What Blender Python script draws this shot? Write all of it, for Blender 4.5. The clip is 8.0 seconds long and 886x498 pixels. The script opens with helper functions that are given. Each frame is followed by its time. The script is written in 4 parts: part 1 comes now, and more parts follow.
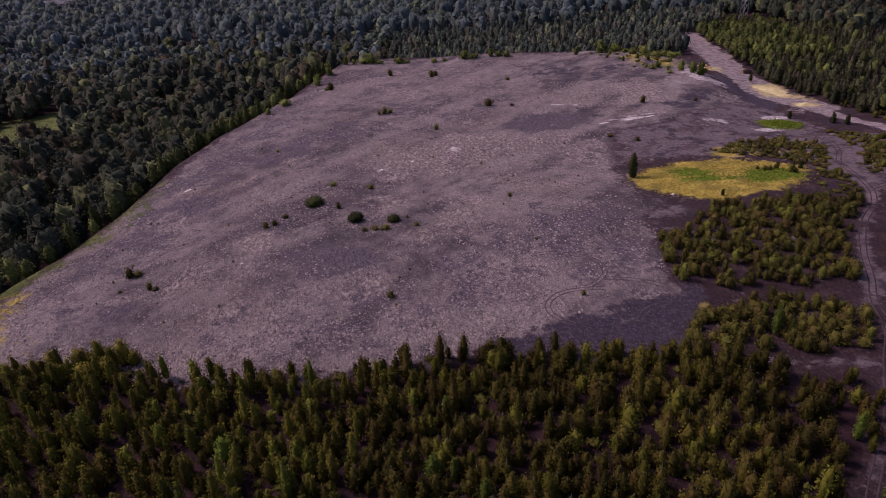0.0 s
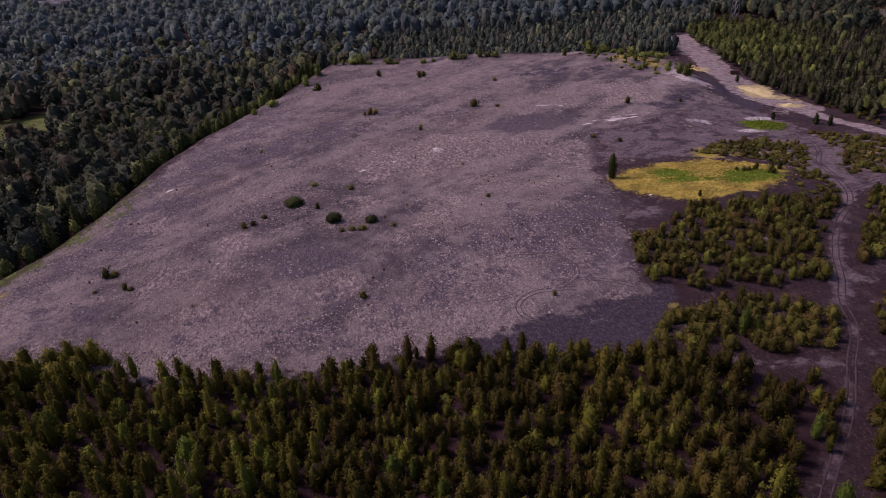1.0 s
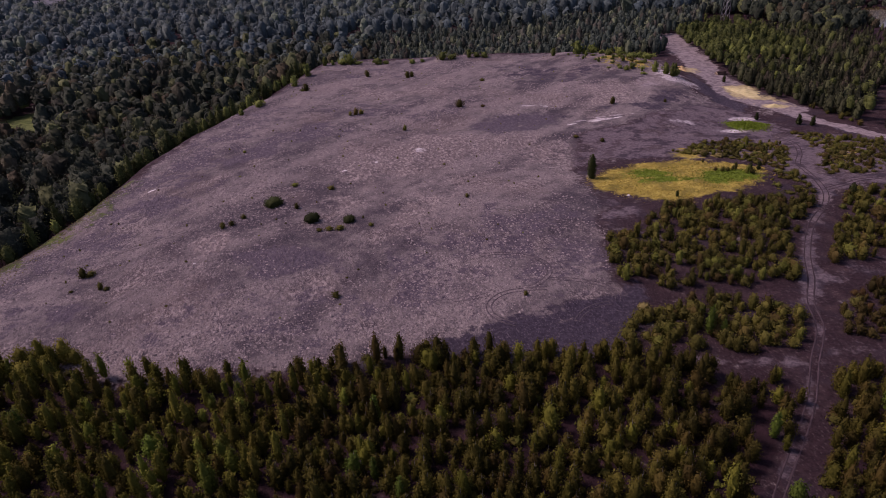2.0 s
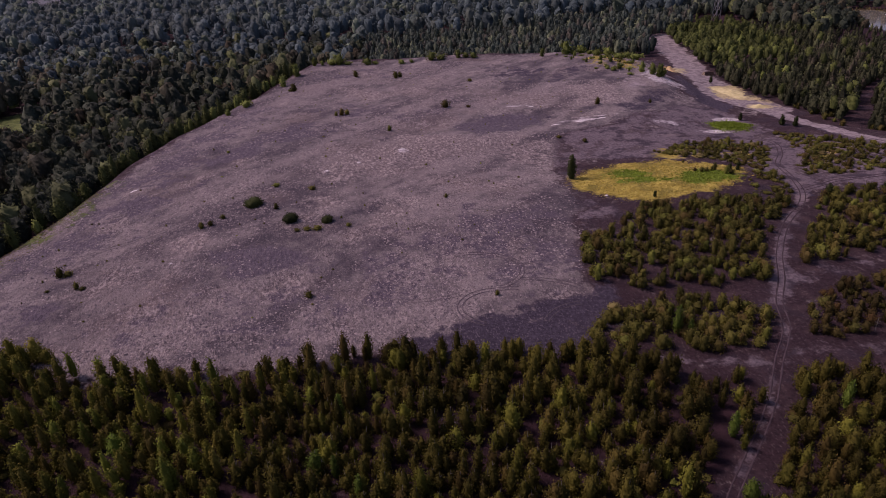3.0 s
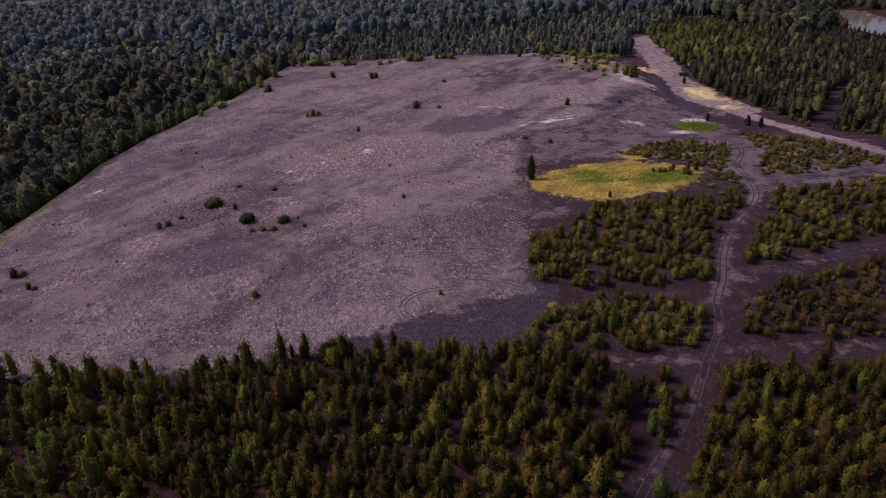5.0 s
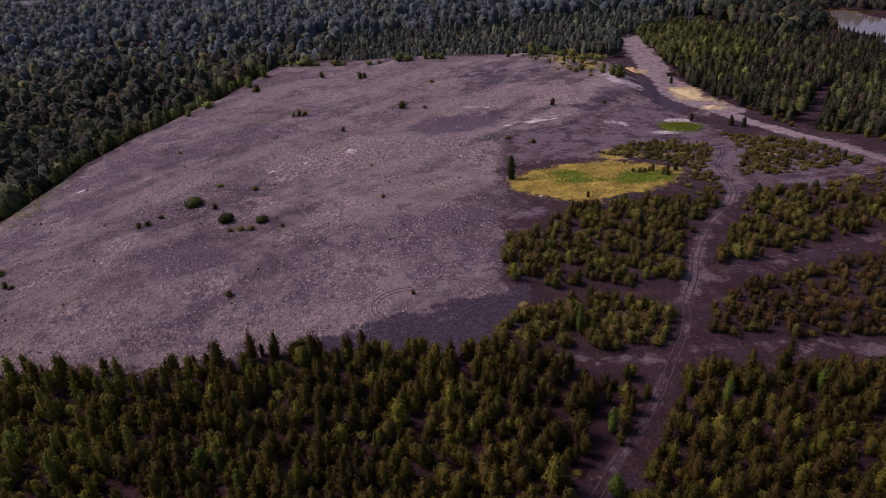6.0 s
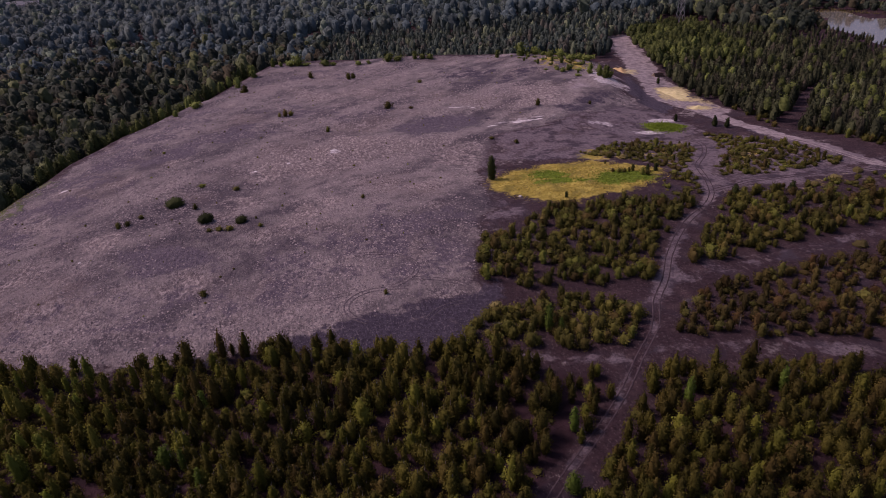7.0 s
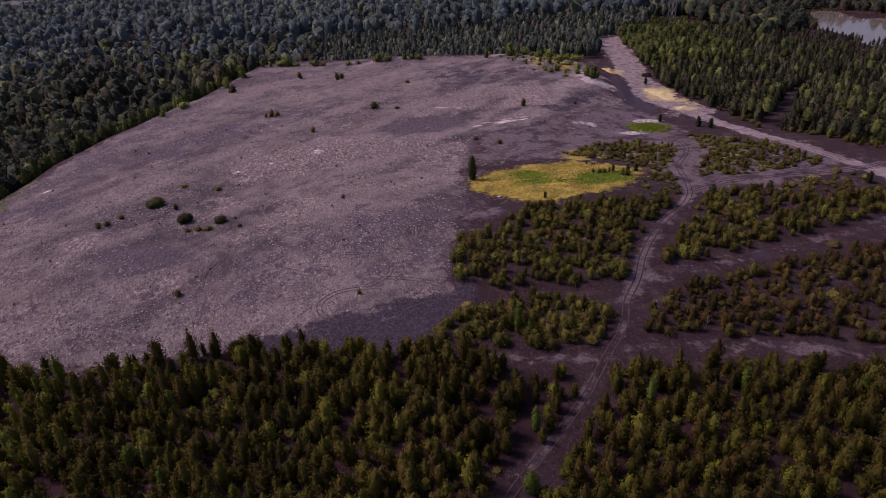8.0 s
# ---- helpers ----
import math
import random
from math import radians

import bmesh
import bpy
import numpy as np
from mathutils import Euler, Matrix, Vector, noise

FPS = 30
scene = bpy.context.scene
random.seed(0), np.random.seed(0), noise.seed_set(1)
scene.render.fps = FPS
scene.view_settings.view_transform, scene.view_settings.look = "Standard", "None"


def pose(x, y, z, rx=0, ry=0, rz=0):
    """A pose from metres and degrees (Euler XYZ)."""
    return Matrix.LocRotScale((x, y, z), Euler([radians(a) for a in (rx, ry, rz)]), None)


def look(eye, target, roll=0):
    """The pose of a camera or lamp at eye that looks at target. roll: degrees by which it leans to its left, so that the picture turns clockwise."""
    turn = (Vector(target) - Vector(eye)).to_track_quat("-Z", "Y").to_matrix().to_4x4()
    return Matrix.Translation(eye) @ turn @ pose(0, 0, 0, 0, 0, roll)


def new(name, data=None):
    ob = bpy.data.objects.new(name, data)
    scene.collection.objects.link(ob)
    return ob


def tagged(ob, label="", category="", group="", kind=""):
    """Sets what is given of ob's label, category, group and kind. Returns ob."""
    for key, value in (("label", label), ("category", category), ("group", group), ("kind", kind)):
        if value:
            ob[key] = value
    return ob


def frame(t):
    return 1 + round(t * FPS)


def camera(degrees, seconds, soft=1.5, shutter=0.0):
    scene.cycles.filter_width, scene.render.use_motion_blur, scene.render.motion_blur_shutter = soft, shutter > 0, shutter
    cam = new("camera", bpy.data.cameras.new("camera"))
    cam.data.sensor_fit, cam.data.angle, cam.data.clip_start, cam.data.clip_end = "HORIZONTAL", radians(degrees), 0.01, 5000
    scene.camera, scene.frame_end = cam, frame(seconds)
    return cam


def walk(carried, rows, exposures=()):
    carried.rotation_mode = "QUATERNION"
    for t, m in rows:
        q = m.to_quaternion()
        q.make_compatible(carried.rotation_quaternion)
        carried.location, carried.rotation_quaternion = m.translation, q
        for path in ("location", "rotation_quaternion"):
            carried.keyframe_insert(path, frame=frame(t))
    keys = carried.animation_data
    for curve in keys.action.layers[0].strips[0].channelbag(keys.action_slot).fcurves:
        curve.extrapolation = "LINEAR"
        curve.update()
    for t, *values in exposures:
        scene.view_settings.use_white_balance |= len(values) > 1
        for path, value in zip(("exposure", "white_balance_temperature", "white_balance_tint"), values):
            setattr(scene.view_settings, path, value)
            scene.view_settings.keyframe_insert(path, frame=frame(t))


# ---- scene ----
# ---- camera: a small drone sliding to its right at 5.6 m/s, about 69 m above the spoil heap ----
cam = camera(70.0, 8.0, soft=0.8)
METRES, EYE, TILT, LEAN, TURN = 45.0, 69.0, -28.4, 3.0, 0.0
DEEP = 0.857
ROWS = [
    (0.0, 0.0, 0.0, 0.0, 0.0, 0.0, -0.0),
    (0.5, 0.0617, -0.0063, 0.0006, -0.01, 0.0, -0.02),
    (1.0, 0.1235, -0.0135, 0.0015, -0.01, 0.01, -0.03),
    (1.5, 0.1855, -0.0217, 0.0019, -0.02, 0.01, -0.05),
    (3.0, 0.3717, -0.0458, 0.0023, -0.01, 0.01, -0.07),
    (3.5, 0.4341, -0.054, 0.0027, -0.02, 0.01, -0.07),
    (4.0, 0.4969, -0.0621, 0.0028, -0.02, 0.0, -0.07),
    (4.5, 0.5598, -0.0702, 0.0031, -0.01, 0.01, -0.06),
    (6.0, 0.7467, -0.094, 0.0029, 0.0, -0.01, -0.06),
    (6.5, 0.8079, -0.1021, 0.003, -0.0, -0.01, -0.07),
    (7.0, 0.8692, -0.1099, 0.004, 0.0, -0.02, -0.06),
    (7.5, 0.9302, -0.1178, 0.0048, 0.0, -0.03, -0.08),
    (8.0, 0.992, -0.1256, 0.0065, 0.01, -0.05, -0.08),
]
walk(cam, [(t, pose(0, 0, EYE, TILT, LEAN, TURN) @ pose(METRES * x, METRES * DEEP * y, METRES * z, 90 + pitch, roll, yaw))
           for t, x, y, z, yaw, pitch, roll in ROWS],
     exposures=[(0.0, -0.09, 6410, 50), (8.0, -0.09, 6410, 50)])

# ---- light: a dull evening sky with a veiled sun ahead to the left ----
SUN_ELEVATION, SUN_AZIMUTH = 50.0, 288.0   # degrees; azimuth clockwise from +y
world = bpy.data.worlds.new("evening_sky")
scene.world = world
world.use_nodes = True
wn = world.node_tree
sky = wn.nodes.new("ShaderNodeTexSky")
sky.sky_type, sky.sun_disc = "NISHITA", False
sky.sun_elevation, sky.sun_rotation = radians(SUN_ELEVATION), radians(SUN_AZIMUTH)
sky.air_density, sky.dust_density, sky.ozone_density = 1.0, 3.0, 1.0
wn.links.new(sky.outputs[0], wn.nodes["Background"].inputs[0])
wn.nodes["Background"].inputs[1].default_value = 0.09
sun = new("sun", bpy.data.lights.new("sun", "SUN"))
sun.data.energy, sun.data.angle, sun.data.color = 2.5, radians(12), (1.0, 0.9, 0.76)
sa, se = radians(SUN_AZIMUTH), radians(SUN_ELEVATION)
sun.matrix_world = look((0, 0, 0), (-math.sin(sa) * math.cos(se), -math.cos(sa) * math.cos(se), -math.sin(se)))

rng = np.random.default_rng(7)


# ---- materials ----
class Nodes:
    """Short hand for building a node material."""

    def __init__(self, name):
        self.mat = bpy.data.materials.new(name)
        self.mat.use_nodes = True
        self.tree = self.mat.node_tree
        self.bsdf = self.tree.nodes["Principled BSDF"]
        self.out = self.tree.nodes["Material Output"]
        geo = self.tree.nodes.new("ShaderNodeNewGeometry")
        self.place, self.island = geo.outputs["Position"], geo.outputs["Random Per Island"]

    def put(self, socket, value):
        if isinstance(value, (int, float)):
            socket.default_value = value
        elif isinstance(value, (tuple, list)):
            socket.default_value = (*value, 1.0) if len(value) == 3 and len(socket.default_value) == 4 else value
        else:
            self.tree.links.new(value, socket)

    def noise(self, scale, detail=4, rough=0.55, vector=None):
        n = self.tree.nodes.new("ShaderNodeTexNoise")
        n.inputs["Scale"].default_value, n.inputs["Detail"].default_value, n.inputs["Roughness"].default_value = scale, detail, rough
        self.tree.links.new(vector or self.place, n.inputs["Vector"])
        return n.outputs["Fac"]

    def cells(self, scale, vector=None):
        n = self.tree.nodes.new("ShaderNodeTexVoronoi")
        n.inputs["Scale"].default_value = scale
        self.tree.links.new(vector or self.place, n.inputs["Vector"])
        sep = self.tree.nodes.new("ShaderNodeSeparateColor")
        self.tree.links.new(n.outputs["Color"], sep.inputs[0])
        return n.outputs["Distance"], sep.outputs[0]

    def stretched(self, scale, turn=0.0):
        m = self.tree.nodes.new("ShaderNodeMapping")
        m.vector_type = "TEXTURE"
        m.inputs["Scale"].default_value, m.inputs["Rotation"].default_value = scale, (0, 0, radians(turn))
        self.tree.links.new(self.place, m.inputs["Vector"])
        return m.outputs[0]

    def ramp(self, value, low, high):
        n = self.tree.nodes.new("ShaderNodeMapRange")
        n.interpolation_type = "SMOOTHSTEP"
        self.put(n.inputs["Value"], value)
        n.inputs["From Min"].default_value, n.inputs["From Max"].default_value = low, high
        return n.outputs[0]

    def mix(self, fac, a, b):
        n = self.tree.nodes.new("ShaderNodeMix")
        n.data_type = "RGBA"
        self.put(n.inputs[0], fac), self.put(n.inputs[6], a), self.put(n.inputs[7], b)
        return n.outputs[2]

    def calc(self, how, a, b):
        n = self.tree.nodes.new("ShaderNodeMath")
        n.operation = how
        self.put(n.inputs[0], a), self.put(n.inputs[1], b)
        return n.outputs[0]

    def layer(self, name):
        n = self.tree.nodes.new("ShaderNodeAttribute")
        n.attribute_name = name
        return n.outputs["Fac"]

    def thing_random(self):
        return self.tree.nodes.new("ShaderNodeObjectInfo").outputs["Random"]

    def bump(self, height, distance, strength=1.0):
        n = self.tree.nodes.new("ShaderNodeBump")
        n.inputs["Distance"].default_value, n.inputs["Strength"].default_value = distance, strength
        self.tree.links.new(height, n.inputs["Height"])
        self.tree.links.new(n.outputs[0], self.bsdf.inputs["Normal"])

    def done(self, colour, rough=0.9, metal=0.0, spec=0.2):
        self.put(self.bsdf.inputs["Base Color"], colour)
        self.put(self.bsdf.inputs["Roughness"], rough)
        self.put(self.bsdf.inputs["Metallic"], metal)
        self.put(self.bsdf.inputs["Specular IOR Level"], spec)
        return self.mat


def ground_material():
    m = Nodes("heap_ground")
    broad, mid, fine = m.noise(0.022, 3), m.noise(0.13, 6, 0.62), m.noise(1.5, 6, 0.75)
    bands = m.noise(0.06, 5, 0.6, m.stretched((3.5, 1.0, 1.0), 50))
    lying = m.stretched((0.8, 1.5, 1.0), 15)
    _, pick = m.cells(1.7, lying)
    _, pick_small = m.cells(4.2, lying)
    tone = m.calc("ADD", m.calc("MULTIPLY", bands, 0.6), m.calc("MULTIPLY", mid, 0.4))
    gravel = m.mix(m.ramp(tone, 0.40, 0.60), (0.070, 0.058, 0.071), (0.276, 0.235, 0.227))
    gravel = m.mix(m.calc("MULTIPLY", m.ramp(broad, 0.52, 0.68), 0.45), gravel, (0.205, 0.162, 0.152))
    gravel = m.mix(m.calc("MULTIPLY", m.ramp(fine, 0.5, 0.7), 0.7), gravel, (0.052, 0.041, 0.050))
    gravel = m.mix(m.calc("MULTIPLY", m.ramp(m.noise(0.035, 4), 0.5, 0.65), 0.45), gravel, (0.185, 0.138, 0.128))
    rubble = m.ramp(m.calc("ADD", m.calc("MULTIPLY", m.noise(0.07, 5, 0.65), 0.6), m.calc("MULTIPLY", bands, 0.4)), 0.46, 0.60)
    flecks = m.calc("MULTIPLY", m.ramp(pick, 0.74, 0.86), rubble)
    gravel = m.mix(m.calc("MULTIPLY", flecks, 0.62), gravel, (0.46, 0.395, 0.375))
    small = m.calc("MULTIPLY", m.ramp(pick_small, 0.76, 0.95), m.calc("ADD", m.calc("MULTIPLY", rubble, 0.6), 0.14))
    gravel = m.mix(small, gravel, (0.42, 0.355, 0.33))
    _, pick_big = m.cells(0.62, lying)
    coarse = m.noise(0.9, 6, 0.85, lying)
    rough = m.calc("ADD", m.calc("MULTIPLY", rubble, 0.5), 0.24)
    gravel = m.mix(m.calc("MULTIPLY", m.ramp(coarse, 0.52, 0.62), rough), gravel, (0.050, 0.039, 0.049))
    gravel = m.mix(m.calc("MULTIPLY", m.ramp(coarse, 0.47, 0.38), rough), gravel, (0.37, 0.305, 0.275))
    gravel = m.mix(m.calc("MULTIPLY", m.ramp(pick_big, 0.86, 0.93), m.calc("MULTIPLY", rubble, 0.35)), gravel, (0.42, 0.355, 0.33))
    gravel = m.mix(m.calc("MULTIPLY", m.ramp(pick_small, 0.28, 0.1), m.calc("MULTIPLY", rough, 0.6)), gravel, (0.040, 0.032, 0.040))
    soil = m.mix(m.ramp(fine, 0.35, 0.7), (0.028, 0.015, 0.020), (0.064, 0.036, 0.042))
    soil = m.mix(m.calc("MULTIPLY", m.ramp(m.noise(0.22, 6, 0.65), 0.5, 0.68), 0.8), soil, (0.086, 0.054, 0.057))
    soil = m.mix(m.calc("MULTIPLY", m.ramp(m.noise(0.10, 4), 0.52, 0.66), 0.6), soil, (0.046, 0.034, 0.048))
    soil = m.mix(m.calc("MULTIPLY", m.ramp(pick_small, 0.88, 0.96), 0.14), soil, (0.36, 0.29, 0.27))
    coal = m.mix(m.ramp(fine, 0.35, 0.7), (0.036, 0.028, 0.044), (0.092, 0.074, 0.100))
    coal = m.mix(m.calc("MULTIPLY", m.ramp(pick_small, 0.86, 0.95), 0.35), coal, (0.25, 0.21, 0.22))
    dry = m.mix(m.ramp(m.noise(0.35, 6, 0.68), 0.38, 0.62), (0.38, 0.295, 0.05), (0.60, 0.485, 0.10))
    dry = m.mix(m.ramp(fine, 0.48, 0.7), dry, (0.15, 0.118, 0.035))
    dry = m.mix(m.calc("MULTIPLY", m.ramp(m.noise(0.16, 4, 0.6), 0.46, 0.62), 0.7), dry, (0.21, 0.185, 0.04))
    grass = m.mix(m.ramp(m.noise(0.8, 6, 0.65), 0.35, 0.65), (0.105, 0.160, 0.012), (0.205, 0.295, 0.026))
    meadow = m.mix(m.ramp(m.noise(0.3, 6, 0.65), 0.35, 0.65), (0.070, 0.100, 0.024), (0.155, 0.190, 0.050))
    pale = m.mix(m.ramp(m.noise(0.4, 6, 0.68), 0.35, 0.65), (0.19, 0.157, 0.168), (0.37, 0.315, 0.315))
    sand = m.mix(m.ramp(m.noise(0.6, 6), 0.3, 0.7), (0.42, 0.35, 0.17), (0.60, 0.52, 0.28))
    chalk = m.mix(m.ramp(m.noise(1.0, 6), 0.3, 0.7), (0.34, 0.30, 0.31), (0.70, 0.65, 0.64))
    worn = m.mix(m.ramp(fine, 0.35, 0.7), (0.115, 0.089, 0.104), (0.250, 0.202, 0.212))
    worn = m.mix(m.ramp(m.noise(0.16, 5, 0.65), 0.50, 0.62), worn, (0.062, 0.047, 0.060))
    worn = m.mix(m.calc("MULTIPLY", m.ramp(m.noise(0.11, 5, 0.65, m.stretched((2.4, 1.0, 1.0), 10)), 0.55, 0.66), 0.7), worn, (0.25, 0.20, 0.195))
    pebble = m.mix(m.ramp(coarse, 0.36, 0.62), (0.325, 0.27, 0.25), (0.13, 0.104, 0.11))
    pebble = m.mix(m.calc("MULTIPLY", m.ramp(pick, 0.7, 0.85), 0.7), pebble, (0.46, 0.39, 0.36))
    # Dark coal slack; the same colour also dims the heap's front.
    slack_and_dimming = m.mix(m.ramp(coarse, 0.36, 0.62), (0.150, 0.124, 0.148), (0.076, 0.061, 0.080))
    slack_and_dimming = m.mix(m.calc("MULTIPLY", m.ramp(pick, 0.8, 0.9), 0.25), slack_and_dimming, (0.26, 0.215, 0.21))
    # Leaf litter, its colour darkened further for the shade under the trees.
    shaded_litter = m.mix(m.ramp(m.noise(0.3, 6), 0.3, 0.7), (0.022, 0.010, 0.014), (0.058, 0.028, 0.035))
    colour = gravel
    ragged = m.calc("ADD", m.calc("MULTIPLY", m.calc("SUBTRACT", m.noise(0.4, 6, 0.72), 0.5), 1.9),
                    m.calc("MULTIPLY", m.calc("SUBTRACT", m.noise(0.09, 4, 0.6), 0.5), 2.4))
    for name, layer in (("soil", soil), ("pebble", pebble), ("slack_and_dimming", slack_and_dimming), ("coal", coal), ("shaded_litter", shaded_litter), ("pale", pale), ("worn", worn), ("dry", dry), ("meadow", meadow), ("grass", grass), ("sand", sand), ("chalk", chalk)):
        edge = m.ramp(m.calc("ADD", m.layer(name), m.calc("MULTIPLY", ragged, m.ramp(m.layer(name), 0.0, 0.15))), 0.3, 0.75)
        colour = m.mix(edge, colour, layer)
    knolls = m.noise(0.33, 4, 0.6, lying)
    m.bump(m.calc("ADD", m.calc("ADD", m.calc("MULTIPLY", fine, 0.9), m.calc("MULTIPLY", knolls, 1.6)), m.calc("ADD", m.calc("MULTIPLY", pick, 0.5), coarse)), 0.6, 1.0)
    return m.done(colour, 0.9, 0, 0.2)


def leaf_material(name, dark, light, rust=None, fresh=None, thin_share=0.3, leafy=0.45, grain=5.0, relief=0.12):
    """Leaves: each leaf and each tree has a tone of its own; some trees are rust coloured, some fresh green."""
    m = Nodes(name)
    tone = m.calc("FRACT", m.calc("ADD", m.layer("tone"), m.calc("MULTIPLY", m.thing_random(), 0.999)), 0)
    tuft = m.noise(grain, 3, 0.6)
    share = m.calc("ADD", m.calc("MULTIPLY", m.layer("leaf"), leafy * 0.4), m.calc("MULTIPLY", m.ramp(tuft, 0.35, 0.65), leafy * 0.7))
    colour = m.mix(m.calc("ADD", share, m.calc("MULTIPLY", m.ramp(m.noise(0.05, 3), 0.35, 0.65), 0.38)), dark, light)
    if rust:
        colour = m.mix(m.calc("MULTIPLY", m.ramp(tone, 0.26, 0.03), 0.8), colour, rust)
    if fresh:
        colour = m.mix(m.calc("MULTIPLY", m.ramp(tone, 0.78, 0.98), 0.8), colour, fresh)
    hue = m.tree.nodes.new("ShaderNodeHueSaturation")
    again = m.calc("FRACT", m.calc("MULTIPLY", tone, 7.31), 0)
    m.put(hue.inputs["Value"], m.calc("ADD", m.calc("MULTIPLY", again, 0.75), 0.62))
    m.put(hue.inputs["Color"], colour)
    m.bump(tuft, relief, 0.8)
    m.done(hue.outputs[0], 0.75, 0, 0.12)
    thin = m.tree.nodes.new("ShaderNodeBsdfTranslucent")
    m.put(thin.inputs["Color"], hue.outputs[0])
    both = m.tree.nodes.new("ShaderNodeMixShader")
    both.inputs[0].default_value = thin_share
    m.tree.links.new(m.bsdf.outputs[0], both.inputs[1]), m.tree.links.new(thin.outputs[0], both.inputs[2])
    m.tree.links.new(both.outputs[0], m.out.inputs["Surface"])
    return m.mat


def plain(name, a, b, scale=2.0, rough=0.8, metal=0.0, relief=0.02):
    m = Nodes(name)
    n = m.noise(scale, 5, 0.65)
    m.bump(n, relief, 0.6)
    return m.done(m.mix(m.ramp(n, 0.3, 0.7), a, b), rough, metal, 0.3)


def stone_material():
    m = Nodes("shale_stone")
    colour = m.mix(m.island, (0.11, 0.09, 0.098), (0.42, 0.355, 0.33))
    return m.done(m.mix(m.ramp(m.noise(3.0, 4), 0.4, 0.7), colour, (0.2, 0.165, 0.17)), 0.9)


def water_material():
    m = Nodes("pond_water")
    m.bump(m.noise(0.8, 3), 0.02, 0.12)
    return m.done((0.150, 0.140, 0.112), 0.08, 0, 0.5)


GROUND = ground_material()
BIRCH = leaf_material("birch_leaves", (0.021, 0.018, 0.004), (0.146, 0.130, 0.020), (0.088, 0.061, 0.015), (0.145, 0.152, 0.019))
LIGHT_BIRCH = leaf_material("light_birch_leaves", (0.042, 0.043, 0.007), (0.205, 0.195, 0.028), (0.12, 0.090, 0.02), (0.17, 0.21, 0.03))
RUSTY = leaf_material("rusty_scrub_leaves", (0.034, 0.027, 0.009), (0.130, 0.102, 0.026), (0.105, 0.058, 0.022), (0.13, 0.13, 0.03))
FRESH = leaf_material("fresh_green_leaves", (0.06, 0.10, 0.014), (0.15, 0.21, 0.03))
SCRUB = leaf_material("scrub_leaves", (0.034, 0.033, 0.009), (0.172, 0.160, 0.030), (0.110, 0.074, 0.024), (0.15, 0.17, 0.03))
# Woodland green lightened and blued: distance haze is put into the leaf colour.
HAZED_LEAVES = leaf_material("hazed_woodland_leaves", (0.036, 0.058, 0.061), (0.122, 0.168, 0.166), (0.10, 0.125, 0.10), (0.15, 0.195, 0.12), thin_share=0.15, grain=1.1, relief=0.5)
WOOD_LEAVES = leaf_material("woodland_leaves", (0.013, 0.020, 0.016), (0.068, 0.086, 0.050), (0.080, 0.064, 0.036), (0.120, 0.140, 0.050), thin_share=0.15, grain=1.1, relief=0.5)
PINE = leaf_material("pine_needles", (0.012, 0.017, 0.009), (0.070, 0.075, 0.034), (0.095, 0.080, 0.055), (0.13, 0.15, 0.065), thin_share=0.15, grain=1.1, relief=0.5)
YOUNG_WOOD = leaf_material("young_broadleaf_leaves", (0.028, 0.040, 0.012), (0.135, 0.158, 0.040), None, (0.18, 0.22, 0.05), thin_share=0.15, grain=1.1, relief=0.5)
YELLOW_BUSH = leaf_material("yellowish_bush_leaves", (0.085, 0.082, 0.012), (0.31, 0.28, 0.045))
# Lighter, bluer copy of the pine colour; the far stand's brightness is painted in.
BRIGHTENED_NORTH = leaf_material("brightened_north_leaves", (0.018, 0.031, 0.028), (0.098, 0.128, 0.094), (0.11, 0.10, 0.075), (0.16, 0.19, 0.10), thin_share=0.15, grain=1.1, relief=0.5)
EDGE_LEAVES = leaf_material("rim_bush_leaves", (0.062, 0.084, 0.020), (0.225, 0.265, 0.062))
DARK_BUSH = leaf_material("dark_bush_leaves", (0.022, 0.032, 0.010), (0.070, 0.085, 0.022))
DRY_GRASS = leaf_material("dry_grass_blades", (0.34, 0.27, 0.05), (0.52, 0.42, 0.09))
PALE_LEAVES = leaf_material("pale_bush_leaves", (0.12, 0.10, 0.035), (0.25, 0.21, 0.075))
GREEN_GRASS = leaf_material("green_grass_blades", (0.105, 0.160, 0.012), (0.205, 0.295, 0.026))
SAND = plain("cream_sand", (0.44, 0.38, 0.17), (0.62, 0.55, 0.29), 0.6, 0.95, 0, 0.1)
CHALK = plain("pale_chalk_rubble", (0.52, 0.49, 0.48), (0.78, 0.75, 0.73), 1.5, 0.95, 0, 0.08)
ORANGE_GRIT = plain("orange_grit", (0.38, 0.25, 0.10), (0.55, 0.40, 0.20), 0.6, 0.95, 0, 0.1)
WHITE_PAINT = plain("weathered_white_paint", (0.62, 0.61, 0.59), (0.80, 0.79, 0.77), 1.0, 0.6)
ROOF_TILE = plain("dull_roof_tiles", (0.15, 0.155, 0.165), (0.26, 0.265, 0.28), 1.0, 0.85)
WINDOW_DARK = plain("dark_window_glass", (0.02, 0.022, 0.025), (0.04, 0.042, 0.045), 0.5, 0.15)
LOG_BARK = plain("stacked_log_bark", (0.045, 0.03, 0.026), (0.11, 0.072, 0.06), 2.0, 0.9)
LOG_END = plain("pale_log_end", (0.34, 0.26, 0.18), (0.5, 0.4, 0.29), 2.0, 0.9)
BARK = plain("birch_bark", (0.10, 0.085, 0.07), (0.32, 0.29, 0.25), 3.0, 0.85)
DARK_BARK = plain("dark_bark", (0.05, 0.04, 0.032), (0.12, 0.095, 0.075), 3.0, 0.9)
STONE = stone_material()
